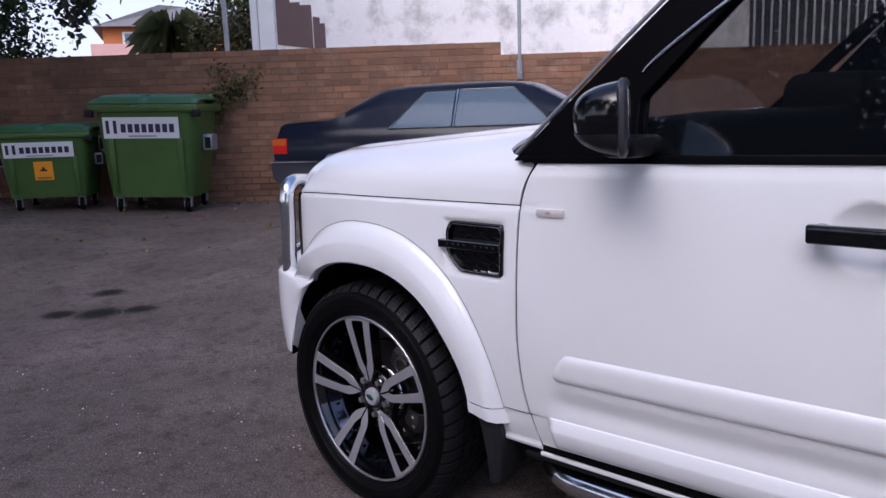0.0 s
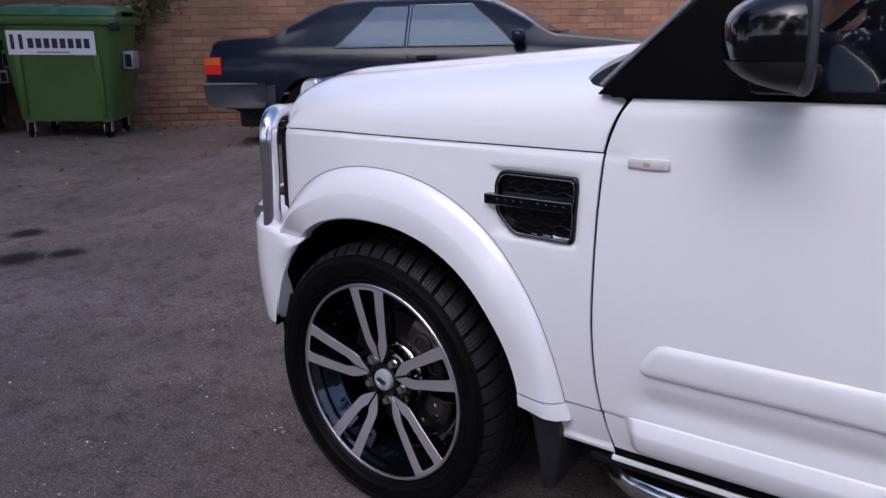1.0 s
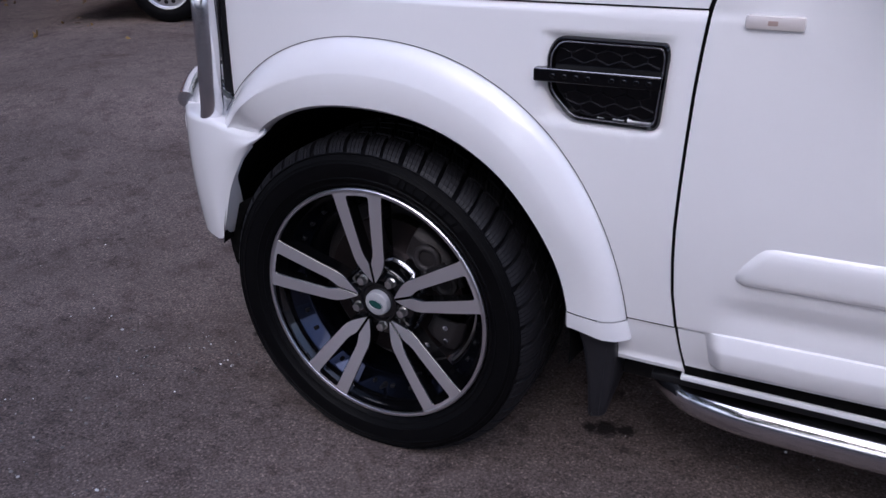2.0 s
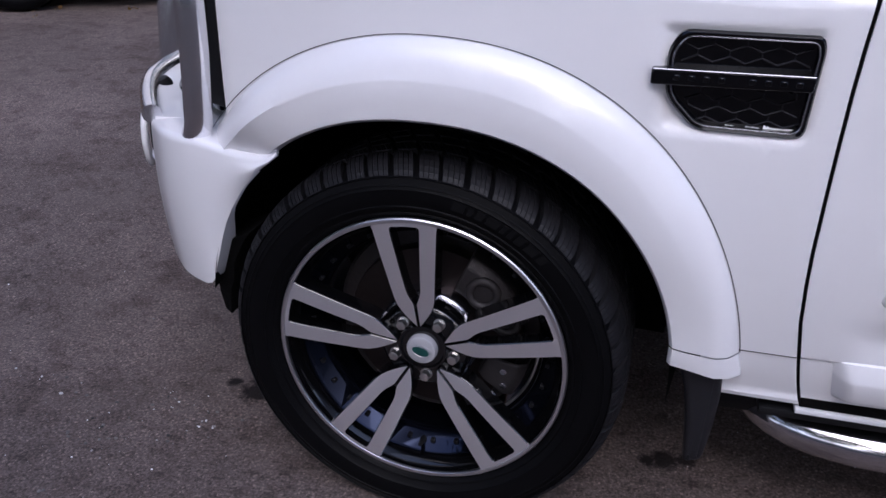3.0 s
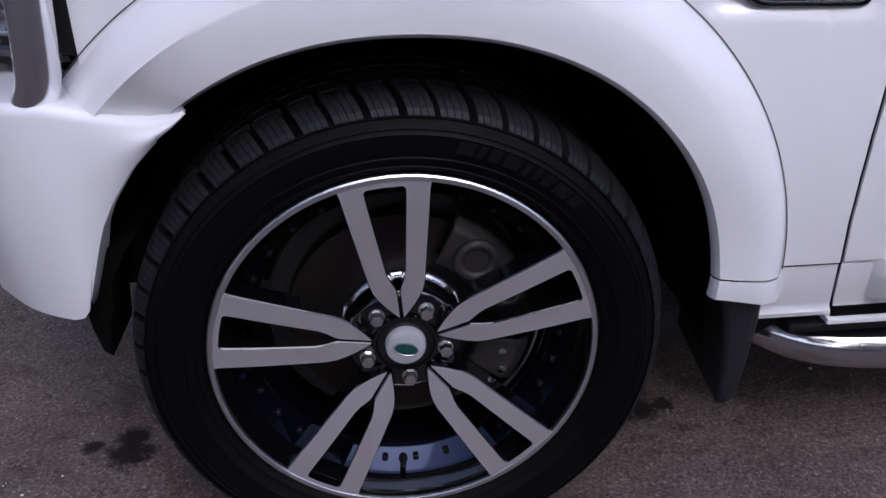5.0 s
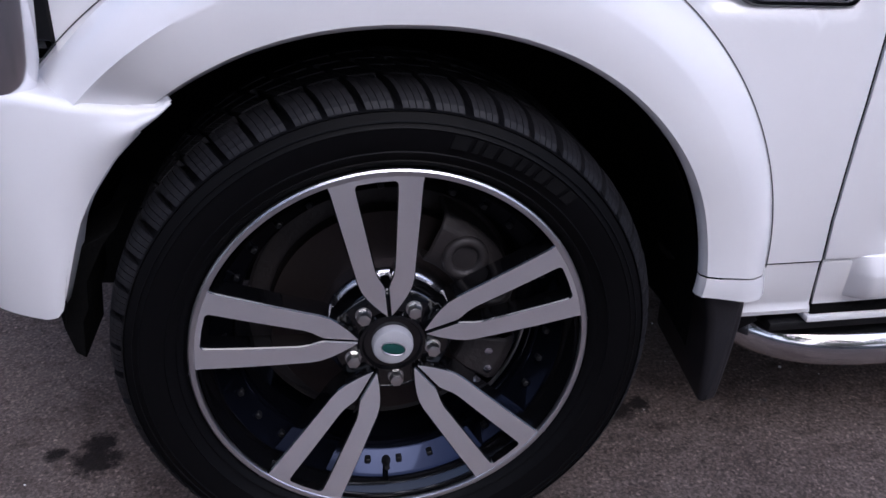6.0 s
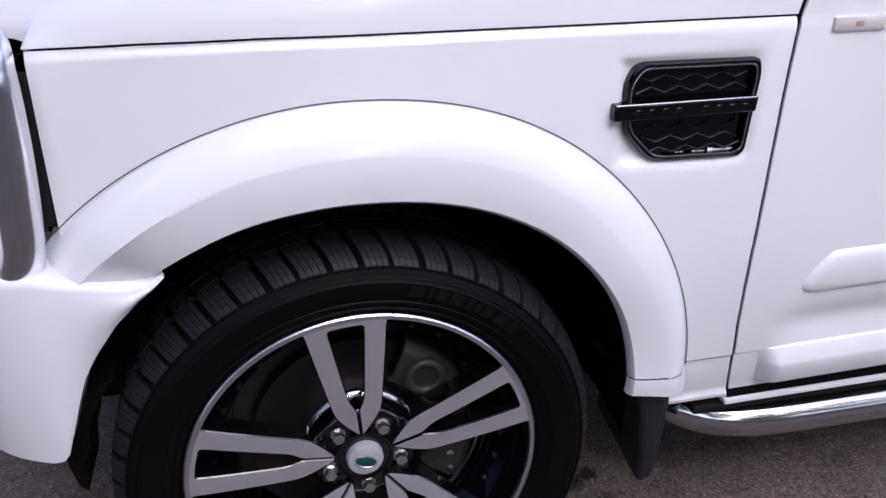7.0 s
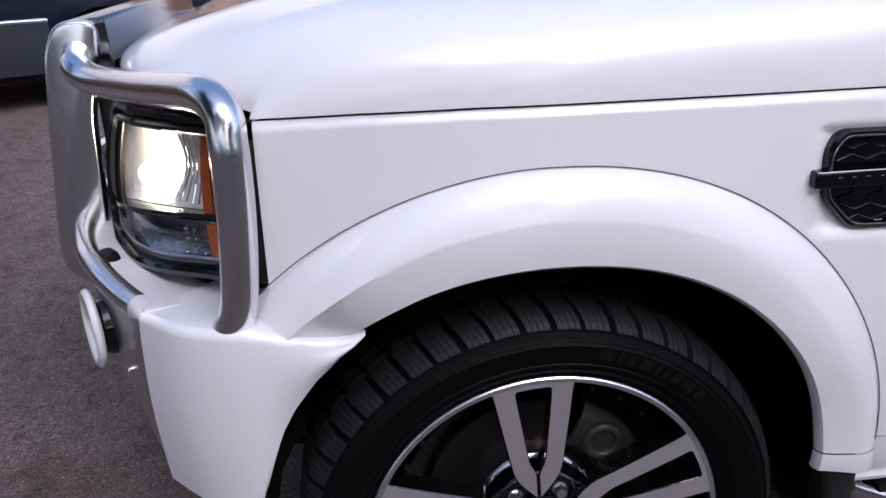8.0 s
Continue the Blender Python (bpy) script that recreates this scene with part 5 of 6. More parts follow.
rt.links.new(stain.outputs["Fac"], rr.inputs[0])
rm = rt.nodes.new("ShaderNodeMix")
rm.data_type = "RGBA"
rm.inputs[7].default_value = (0.42, 0.41, 0.40, 1)
rt.links.new(rr.outputs[0], rm.inputs[0])
rt.links.new(was, rm.inputs[6])
rt.links.new(rm.outputs[2], rb.inputs["Base Color"])
BROWN = shader("brown_painted_patch", (0.13, 0.085, 0.085), 0.85, vary=0.12, bump=0.003, bump_scale=60)
WHITE_BOARD = shader("white_painted_board", (0.78, 0.78, 0.78), 0.5, vary=0.05)
GALV = shader("galvanised_steel", (0.34, 0.35, 0.38), 0.5, 0.6, vary=0.15, fine=90)
house_pose = tilted(at_wall(0, 0.62), WALL_TURN, WALL_TILT)
building = thing("white_building", "white rendered building with grey weather stains behind the brick wall", "building", house_pose)
part("wall", box(0.30, 16.0, 0.0, 7.0, -1.2, 6.2), RENDER, building, smooth=False)
soften(part("corner_board", box(0.155, 0.262, -0.03, 0.05, 1.2, 6.2), WHITE_BOARD, building, "white corner board"), 0.008)
soften(part("corner_board", box(0.272, 0.50, -0.045, 0.05, 1.2, 6.2), WHITE_BOARD, building, "white corner board"), 0.008)
part("patch", prism([(0.52, 2.17), (1.02, 2.10), (1.02, 2.70), (0.86, 2.70), (0.86, 2.74), (0.72, 2.74), (0.72, 2.80), (0.52, 2.80)], 0.03, at=-0.012), BROWN, building, "brown stepped paint patch", smooth=False)
part("patch", prism([(1.035, 2.09), (1.20, 2.09), (1.20, 2.44), (1.13, 2.44), (1.13, 2.52), (1.035, 2.54)], 0.03, at=-0.010), BROWN, building, "brown stepped paint patch", smooth=False)
part("roof", box(0.0, 16.4, -0.3, 7.4, 6.2, 6.5), GALV, building, smooth=False)
grille = part("barred_window", box(7.2, 9.2, -0.012, 0.02, 1.70, 3.6), shader("dark_window_opening", (0.06, 0.065, 0.07), 0.3), building, "barred window", smooth=False)
one = None
for i in range(17):
    if one is None:
        one = part("window_bar", box(-0.012, 0.012, -0.07, -0.04, 1.62, 3.7, 0.004, 1), WHITE_BOARD, grille)
        ob = one
    else:
        ob = new("window_bar", one.data)
        ob.parent = grille
    ob.matrix_local = Matrix.Translation((7.25 + 0.12 * i, 0, 0))

post = thing("fence_post", "grey galvanised steel post on top of the brick wall", "post", tilted(at_wall(-0.04, 0.06), WALL_TURN, -0.005))
soften(part("shaft", box(-0.03, 0.03, 0.0, 0.06, 1.6, 2.74), GALV, post), 0.006)
part("cap", box(-0.034, 0.034, -0.004, 0.064, 2.74, 2.755), GALV, post)
pole = thing("wall_pole", "grey steel pole bolted to the brick wall", "pole", tilted(at_wall(3.88, -0.05), WALL_TURN, 0.012))
part("shaft", tube([(0, 0, 1.55), (0, 0, 4.6)], 0.024, 12, 2), GALV, pole)
soften(part("bracket", box(-0.035, 0.035, -0.01, 0.075, 1.52, 1.78), GALV, pole), 0.008)
part("bolt", lathe([(0.0, -0.02), (0.012, -0.018), (0.013, 0.0)], 10), CHROME, pole, place=pose(0, -0.01, 1.60))

# ---- waste bins ----
BIN = shader("green_bin_plastic", (0.044, 0.098, 0.018), 0.5, vary=0.2, scale=2, fine=30, rough_vary=0.2, bump=0.001, bump_scale=30)
BIN_LID = shader("green_bin_lid", (0.034, 0.115, 0.032), 0.4, vary=0.1, rough_vary=0.2)
LABEL = shader("white_label_vinyl", (0.70, 0.70, 0.72), 0.4, vary=0.06)
INK = shader("dark_blue_ink", (0.02, 0.02, 0.05), 0.5)
ORANGE = shader("orange_sticker", (0.75, 0.30, 0.01), 0.45, vary=0.05)


def waste_bin(place, tall, sticker):
    """A four-wheeled refuse container, front towards -y, standing at z = 0."""
    b = thing("waste_bin", "tall green plastic waste bin with closed lid and white label", "waste bin", place, "bins along the wall")
    if sticker:
        tagged(b, "low green plastic waste bin with white label and orange sticker")

    def body_at(u, v):
        k = lerp(0.0, 1.0, v)
        w, d = lerp(0.525, 0.635, k), lerp(0.42, 0.52, k)
        th = u * math.tau
        c, s = math.cos(th), math.sin(th)
        x, y = w * math.copysign(abs(c) ** 0.28, c), d * math.copysign(abs(s) ** 0.28, s)
        return x, 0.52 + y, lerp(0.20, 1.10 * tall, k)

    bm = sheet(body_at, 64, 8)
    bmesh.ops.remove_doubles(bm, verts=bm.verts, dist=1e-4)
    bm.faces.new([bm.verts.new(body_at(1 - i / 64, 0)) for i in range(64)])
    body = part("body", bm, BIN, b)
    for x in (-0.42, -0.15, 0.15, 0.42):
        bm = prism([(x - 0.03, 0.26), (x + 0.03, 0.26), (x + 0.035, 0.80 * tall), (x - 0.035, 0.80 * tall)], 0.02, at=0.0, bevel=0.006)
        for v in bm.verts:
            v.co.y += lerp(0.10, 0.0, (v.co.z - 0.2) / 0.9) - 0.012
        if abs(x) > 0.2:
            part("rib", bm, BIN, body)
        else:
            bm.free()
    part("rim", box(-0.665, 0.665, -0.022, 1.06, 1.07 * tall, 1.155 * tall, 0.02), BIN, b, "thick moulded rim")

    def lid_at(u, v):
        x, y = lerp(-0.66, 0.66, u), lerp(-0.02, 1.06, v)
        inset = smoothstep(0.03, 0.09, min(u, 1 - u, v, 1 - v)) * smoothstep(0.015, 0.05, abs(u - 0.5))
        return x, y, 1.165 * tall + 0.050 * dome(v, 0.6) * (1 - 0.5 * max(0.0, v - 0.8) / 0.2) + 0.030 * inset + 0.035 * dome(min(u, 1 - u), 0.35) * smoothstep(0.0, 0.2, v)

    soften(part("lid", sheet(lid_at, 60, 24, 0.022), BIN_LID, b, "ridged green lid"), 0.006)
    for x in (-0.5, 0.5):
        part("lid_hinge", box(x - 0.06, x + 0.06, 1.04, 1.12, 1.13 * tall, 1.27 * tall, 0.015), BIN_LID, b)
    for sgn in (-1, 1):
        arm = part("lift_bracket", box(min(sgn * 0.60, sgn * 0.715), max(sgn * 0.60, sgn * 0.715), 0.34, 0.60, 0.66 * tall, 0.83 * tall, 0.01), GALV, b, "grey steel lifting bracket")
        part("bracket_slot", box(min(sgn * 0.63, sgn * 0.70), max(sgn * 0.63, sgn * 0.70), 0.335, 0.345, 0.68 * tall, 0.80 * tall), BLACK, arm)
        part("corner_grip", box(min(sgn * 0.60, sgn * 0.70), max(sgn * 0.60, sgn * 0.70), -0.05, 0.02, 1.02 * tall, 1.10 * tall, 0.012), BLACK, b)
    for x, y in ((-0.42, 0.20), (0.42, 0.20), (-0.42, 0.86), (0.42, 0.86)):
        fork = part("castor", merge(box(x - 0.05, x + 0.05, y - 0.05, y + 0.05, 0.185, 0.205), box(x - 0.045, x - 0.035, y - 0.03, y + 0.05, 0.07, 0.19), box(x + 0.035, x + 0.045, y - 0.03, y + 0.05, 0.07, 0.19)), GALV, b, "steel castor", smooth=False)
        part("castor_wheel", lathe([(0.0, -0.025), (0.05, -0.025), (0.08, -0.022), (0.085, -0.015), (0.085, 0.015), (0.08, 0.022), (0.0, 0.025)], 24), RUBBER, fork, place=pose(x, y + 0.02, 0.085, 0, 0, 90))

    def on_front(x0, x1, z0, z1, out):
        bm = box(x0, x1, 0, 0.004, z0, z1)
        for v in bm.verts:
            v.co.y += lerp(0.10, 0.0, (v.co.z - 0.2) / (1.10 * tall - 0.2)) - out
        return bm

    plate_of = part("label", on_front(-0.50, 0.42, 0.80 * tall, 1.02 * tall, 0.014), LABEL, b, "white printed label", smooth=False)
    for x0, x1, low, high in ((-0.465, -0.425, 0.85, 0.985), (-0.375, -0.335, 0.85, 0.985), *[(-0.285 + 0.084 * k, -0.285 + 0.084 * k + 0.058, 0.862, 0.950) for k in range(8)]):
        part("print_bar", on_front(x0, x1, low * tall, high * tall, 0.0175), INK, plate_of, smooth=False)
    part("print_bar", on_front(-0.20, 0.14, 0.815 * tall, 0.832 * tall, 0.0175), shader("grey_ink", (0.3, 0.3, 0.34), 0.5), plate_of, smooth=False)
    if sticker:
        st = part("sticker", on_front(-0.13, 0.12, 0.47 * tall, 0.74 * tall, 0.016), ORANGE, b, "orange sticker", smooth=False)
        part("print_bar", on_front(-0.05, 0.04, 0.60 * tall, 0.625 * tall, 0.0195), INK, st, smooth=False)
        part("print_bar", on_front(-0.02, 0.01, 0.62 * tall, 0.66 * tall, 0.0195), INK, st, smooth=False)
        part("print_bar", on_front(-0.10, 0.09, 0.495 * tall, 0.51 * tall, 0.0195), INK, st, smooth=False)
    return b


def bin_place(x, y, turn, tilt, size=1.0):
    return tilted((x, y, ground_z(x, y)), radians(turn), tilt) @ Matrix.Scale(size, 4)


waste_bin(bin_place(-7.55, 3.10, 43, 0.035), 1.16, False)
waste_bin(bin_place(-8.44, 2.23, 52, 0.015, 0.88), 0.96, True)
BLUE = shader("blue_bin_plastic", (0.02, 0.08, 0.35), 0.45, vary=0.08)
blue = thing("blue_bin", "blue plastic bin beside the green bins", "waste bin", bin_place(-9.55, 1.60, 50, 0.02, 0.9))
bm = box(-0.30, 0.30, 0.0, 0.6, 0.1, 1.05, 0.04)
for v in bm.verts:
    v.co.x *= lerp(0.8, 1.0, v.co.z)
part("body", bm, BLUE, blue)
part("lid", box(-0.33, 0.33, -0.04, 0.66, 1.05, 1.2, 0.05, 3), BLUE, blue)

# ---- dark coupe parked along the wall ----
COUPE = shader("dark_blue_metallic_paint", (0.006, 0.0085, 0.018), 0.22, 0.0, spec=0.14, coat=0.10, vary=0.08, rough_vary=0.05)
CLADDING = shader("dark_grey_cladding", (0.012, 0.015, 0.024), 0.45, vary=0.1)
COUPE_GLASS = glass_like("light_coupe_glass", (0.13, 0.18, 0.24), 0.02, 0.45)
heading = radians(26.4)
centre = Vector((-5.668, 4.132, 0.159))
coupe = thing("coupe_car", "dark blue two-door saloon coupe with chrome window trim", "car", Matrix.Translation(centre) @ Matrix.Rotation(heading, 4, "Z"))


def coupe_top(u):
    return float(np.interp(u, (0.0, 0.03, 0.10, 0.40, 0.68, 0.86, 1.05, 1.20, 1.45, 1.90, 2.35, 2.60, 2.75, 3.0, 3.30, 3.60, 4.1, 4.45, 4.60, 4.655),
                           (0.70, 0.95, 1.003, 1.018, 1.026, 1.130, 1.242, 1.312, 1.334, 1.338, 1.338, 1.32, 1.29, 1.17, 0.995, 0.965, 0.91, 0.85, 0.80, 0.62)))


def coupe_half(u):
    return 0.87 * (1 - 0.10 * smoothstep(0.9, 0.0, u) ** 2 - 0.12 * smoothstep(3.7, 4.655, u) ** 2)


def coupe_belt(u):
    return float(np.interp(u, (0, 0.3, 1.0, 3.0, 4.655), (0.90, 0.935, 0.935, 0.915, 0.80)))


def coupe_low(u):
    for c in (1.10, 3.815):
        if abs(u - c) < 0.35:
            return max(0.24, 0.31 + 0.35 * math.sqrt(1 - ((u - c) / 0.35) ** 2))
    return 0.24 + 0.17 * (1 - smoothstep(0.0, 0.7, u))


def coupe_section(u):
    """The right half of a cross section, from the sill to the middle of the top."""
    h, belt, top, low = coupe_half(u), min(coupe_belt(u), coupe_top(u) - 0.02), coupe_top(u), coupe_low(u)
    rise = max(0.0, top - belt)
    g = h - 0.10 - 0.22 * smoothstep(0.05, 0.45, rise)
    return [(h - 0.015, low), (h - 0.004, max(low, 0.40)), (h, max(low, 0.56)), (h - 0.006, max(low, 0.72)), (h - 0.03, belt - 0.03), (h - 0.06, belt),
            (lerp(h - 0.075, g, 0.5), belt + rise * 0.5), (g, belt + rise * 0.86), (g - 0.05, belt + rise * 0.965), (g * 0.6, top - 0.006 + 0.012 * smoothstep(0.05, 0.4, rise)), (0.0, top + 0.012)]


stations = sorted({round(4.655 * i / 80, 4) for i in range(81)} | {0.02, 0.05, 0.09, 4.62, 0.76, 1.44, 3.47, 4.15})
bm = bmesh.new()
rows_of = []
for u in stations:
    s = coupe_section(u)
    rows_of.append([bm.verts.new((u, -a, z)) for a, z in s] + [bm.verts.new((u, a, z)) for a, z in reversed(s[:-1])])
for p, q in zip(rows_of, rows_of[1:]):
    for i in range(len(p) - 1):
        bm.faces.new((p[i], q[i], q[i + 1], p[i + 1]))
bm.faces.new(rows_of[0])
bm.faces.new(list(reversed(rows_of[-1])))
bmesh.ops.recalc_face_normals(bm, faces=bm.faces)
part("body", bm, COUPE, coupe)
part("floor_pan", box(0.3, 4.4, -0.78, 0.78, 0.18, 0.40, 0.03), BLACK, coupe)


# the rear window's slanting edge follows the roof pillar; heights are fractions of the glasshouse
def fixed_height(u0, u1, z0=0.908, z1=1.268):
    def at(u, v):
        z = lerp(z0, z1, v)
        uu = lerp(u0(v), u1(v), u)
        s = coupe_section(uu)
        zs, aa = [p[1] for p in s[4:9]], [p[0] for p in s[4:9]]
        return uu, -(float(np.interp(z, zs, aa)) + 0.006), z
    return at


rear_edge, front_edge = (lambda v: 1.32 + 0.33 * v ** 0.9), (lambda v: 2.98 - 0.42 * v ** 1.1)
for k, (e0, e1) in enumerate(((rear_edge, lambda v: 1.98), (lambda v: 2.01, front_edge))):
    pane = part("side_window", sheet(fixed_height(e0, e1), 12, 8), COUPE_GLASS, coupe, "pale reflecting side window")
    fn = fixed_height(e0, e1)
    line = [fn(i / 12, 0) for i in range(13)] + [fn(1, i / 8) for i in range(1, 8)] + [fn(1 - i / 12, 1) for i in range(13)] + [fn(0, 1 - i / 8) for i in range(1, 8)]
    part("window_trim", tube(line, 0.006, 6, closed=True, raw=True), BLACK_GLOSS, pane, "dark window trim")
fn = fixed_height(lambda v: 1.98, lambda v: 2.01)
part("door_pillar", tube([fn(0.5, i / 6) for i in range(7)], 0.009, 6, raw=True), CHROME, coupe, "thin chrome bar between the side windows")


def screen_glass(u0, u1, half):
    def at(u, v):
        uu, y = lerp(u0, u1, u), lerp(-1, 1, v)
        s = coupe_section(uu)
        g = s[8][0]
        return uu, y * g * half, coupe_top(uu) + 0.018 - 0.03 * y * y
    return at


part("rear_screen", sheet(screen_glass(0.70, 1.24, 0.99), 10, 10), COUPE_GLASS, coupe, "pale rear window")
part("windscreen", sheet(screen_glass(2.66, 3.24, 0.98), 10, 10), COUPE_GLASS, coupe, "raked windscreen")


def lamp_wrap(u, v):
    k = lerp(-0.5, 1.0, u)
    uu = lerp(-0.004, 0.17, max(0.0, k))
    h = coupe_half(max(uu, 0.0)) + 0.004
    return uu, -(h - (0.28 * -k / 0.5 if k < 0 else 0.0) - 0.02 * max(0.0, 0.3 - abs(k))), lerp(0.685, 0.845, v)


lamp_of = part("tail_lamp", sheet(lamp_wrap, 9, 6, 0.02), RED, coupe, "red and amber wrap-round tail lamp")
part("amber_band", sheet(lambda u, v: (lamp_wrap(u, 0.55 + 0.45 * v)[0] - 0.004, lamp_wrap(u, 0)[1] - 0.004, lerp(0.772, 0.838, v)), 9, 3), AMBER, lamp_of)


def skirt(z0, z1, out, u0, u1, n=30):
    def at(u, v):
        uu = lerp(u0, u1, u)
        z = lerp(z0, z1, v)
        return uu, -(coupe_half(uu) + out * (0.3 + 0.7 * math.sin(math.pi * min(1, 0.15 + v)))), z
    return sheet(at, n, 5, -0.01)


part("side_cladding", skirt(0.25, 0.585, 0.010, 1.46, 3.45), CLADDING, coupe, "grey lower cladding")
part("rear_cladding", skirt(0.36, 0.585, 0.010, 0.20, 0.74, 8), CLADDING, coupe)
part("chrome_strip", skirt(0.588, 0.604, 0.012, 1.46, 3.45), CHROME, coupe, "bright strip along the flank")


def bumper_at(sign, u_end, depth):
    def at(u, v):
        a = lerp(-1, 1, u)
        w = 0.885
        y = w * math.copysign(min(1.0, abs(a) * 1.25), a)
        back = max(0.0, abs(a) - 0.8) / 0.2
        x = u_end + sign * (0.055 - 0.06 * (y / w) ** 4) - sign * 0.62 * back
        z, o = ((0.38, -0.07), (0.43, -0.01), (0.54, 0.01), (0.595, 0.008), (0.62, -0.02))[round(v * 4)]
        return x + sign * o * (1 - back), y + math.copysign(o * back, y), z
    bm = sheet(at, 40, 4, 0.0)
    bmesh.ops.recalc_face_normals(bm, faces=bm.faces)
    return bm


for name, sign, end in (("rear_bumper", -1, 0.02), ("front_bumper", 1, 4.62)):
    bp = part(name, bumper_at(sign, end, 0.1), CLADDING, coupe, "dark grey bumper")
    line = []
    for i in range(41):
        a = lerp(-1, 1, i / 40)
        y = 0.888 * math.copysign(min(1.0, abs(a) * 1.25), a)
        back = max(0.0, abs(a) - 0.8) / 0.2
        line.append((end + sign * (0.055 - 0.06 * (y / 0.888) ** 4) - sign * 0.62 * back + sign * 0.006, y, 0.602))
    part("bumper_trim", tube(line, 0.007, 6, raw=True), SATIN, bp, "bright bumper strip")
def on_flank(u, z, out=0.002):
    s = coupe_section(u)
    zs, aa = [p[1] for p in s[1:6]], [p[0] for p in s[1:6]]
    return u, -(float(np.interp(z, zs, aa)) + out), z


loop = [on_flank(u, z) for u, z in ((0.97, 0.855), (0.97, 0.915), (0.98, 0.925), (1.13, 0.925), (1.14, 0.915), (1.14, 0.855), (1.13, 0.845), (0.98, 0.845))]
part("fuel_flap", tube(loop, 0.0028, 6, closed=True, raw=True), BLACK, coupe, "thin gap round the fuel flap")
part("door_gap", tube([(2.02, -(coupe_half(2.0) - 0.045), 0.90), (2.0, -(coupe_half(2.0) - 0.002), 0.74), (1.92, -(coupe_half(2) + 0.001), 0.50)], 0.005, 6, 6), BLACK, coupe)
handle = part("door_handle", box(2.10, 2.28, -0.885, -0.855, 0.80, 0.835, 0.008), BLACK, coupe, "dark door handle")
part("handle_trim", box(2.10, 2.28, -0.890, -0.884, 0.826, 0.834), CHROME, handle)
part("door_mirror", egg(3.02, -0.89, 0.985, 0.06, 0.09, 0.06, 0.7, 20), COUPE, coupe, "dark door mirror")
part("wiper", tube([(3.20, -0.55, 1.03), (3.33, -0.2, 1.00), (3.38, 0.3, 1.0)], 0.012, 6, 4), BLACK, coupe)
part("trunk_gap", tube([(0.70, -0.62, 1.022), (0.45, -0.70, 1.002), (0.10, -0.70, 0.965), (0.03, -0.68, 0.86)], 0.004, 6, 5), BLACK, coupe)


def coupe_wheel(u, y, flipped):
    rim = part("wheel", lathe([(0.195, -0.02), (0.19, -0.005), (0.17, -0.008), (0.10, -0.012), (0.05, -0.02), (0.0, -0.022)], 48), shader("silver_wheel_paint", (0.5, 0.5, 0.52), 0.35, 0.8) if flipped is None else WHEEL_SILVER, coupe, "silver alloy wheel", place=pose(u, y, 0.312, 0, 0, 180 if flipped else 0))
    bm = lathe([(0.19, 0.0), (0.20, -0.02), (0.235, -0.032), (0.28, -0.028), (0.302, -0.01), (0.312, 0.01), (0.312, 0.16), (0.29, 0.19), (0.19, 0.18)], 64)
    for v in bm.verts:
        v.co.z = max(v.co.z, -0.312)
    part("tyre", bm, RUBBER, rim)
    part("rim_edge", lathe([(0.180, -0.010), (0.19, -0.022), (0.203, -0.024), (0.207, -0.01)], 48), LIP, rim)
    holes = [lathe([(0.0, -0.0135), (0.018, -0.0125), (0.019, 0.0)], 10) for _ in range(15)]
    for k, h in enumerate(holes):
        a = k * math.tau / 15
        for v in h.verts:
            v.co += Vector((0.145 * math.cos(a), 0, 0.145 * math.sin(a)))
    part("wheel_slot", merge(*holes), BLACK, rim)


WHEEL_SILVER = shader("silver_wheel_paint", (0.5, 0.5, 0.52), 0.35, 0.8)
for u in (1.10, 3.815):
    coupe_wheel(u, -0.845, False)
    coupe_wheel(u, 0.845, True)
    for y in (-0.80, 0.80):
        well = lathe([(0.0, 0.0), (0.34, 0.0), (0.345, -0.012 if y < 0 else 0.012)], 40)
        part("wheel_well", well, LINER, coupe, place=pose(u, y * 0.78, 0.33))
for y in (-0.36, 0.36):
    s = part("seat", box(2.0, 2.5, y - 0.24, y + 0.24, 0.5, 0.75, 0.05), SEAT, coupe)
    part("backrest", box(1.95, 2.08, y - 0.23, y + 0.23, 0.7, 1.2, 0.05), SEAT, s)

# ---- plants ----
def leaf_mat(name, a, b):
    m = bpy.data.materials.new(name)
    m.use_nodes = True
    t, p = m.node_tree, m.node_tree.nodes["Principled BSDF"]
    g = t.nodes.new("ShaderNodeNewGeometry")
    r = t.nodes.new("ShaderNodeValToRGB")
    r.color_ramp.elements[0].color, r.color_ramp.elements[1].color = (*a, 1), (*b, 1)
    t.links.new(g.outputs["Random Per Island"], r.inputs[0])
    t.links.new(r.outputs[0], p.inputs["Base Color"])
    p.inputs["Roughness"].default_value = 0.55
    return m


BARK = shader("dark_bark", (0.05, 0.04, 0.032), 0.9, vary=0.2, bump=0.01, bump_scale=30)
LEAF = leaf_mat("dark_green_leaves", (0.018, 0.034, 0.012), (0.055, 0.085, 0.025))
# darker copy of LEAF with the shade put into its colour
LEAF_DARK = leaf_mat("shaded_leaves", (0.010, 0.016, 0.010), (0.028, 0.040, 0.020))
LEAF_WARM = leaf_mat("olive_leaves", (0.035, 0.045, 0.012), (0.11, 0.095, 0.02))


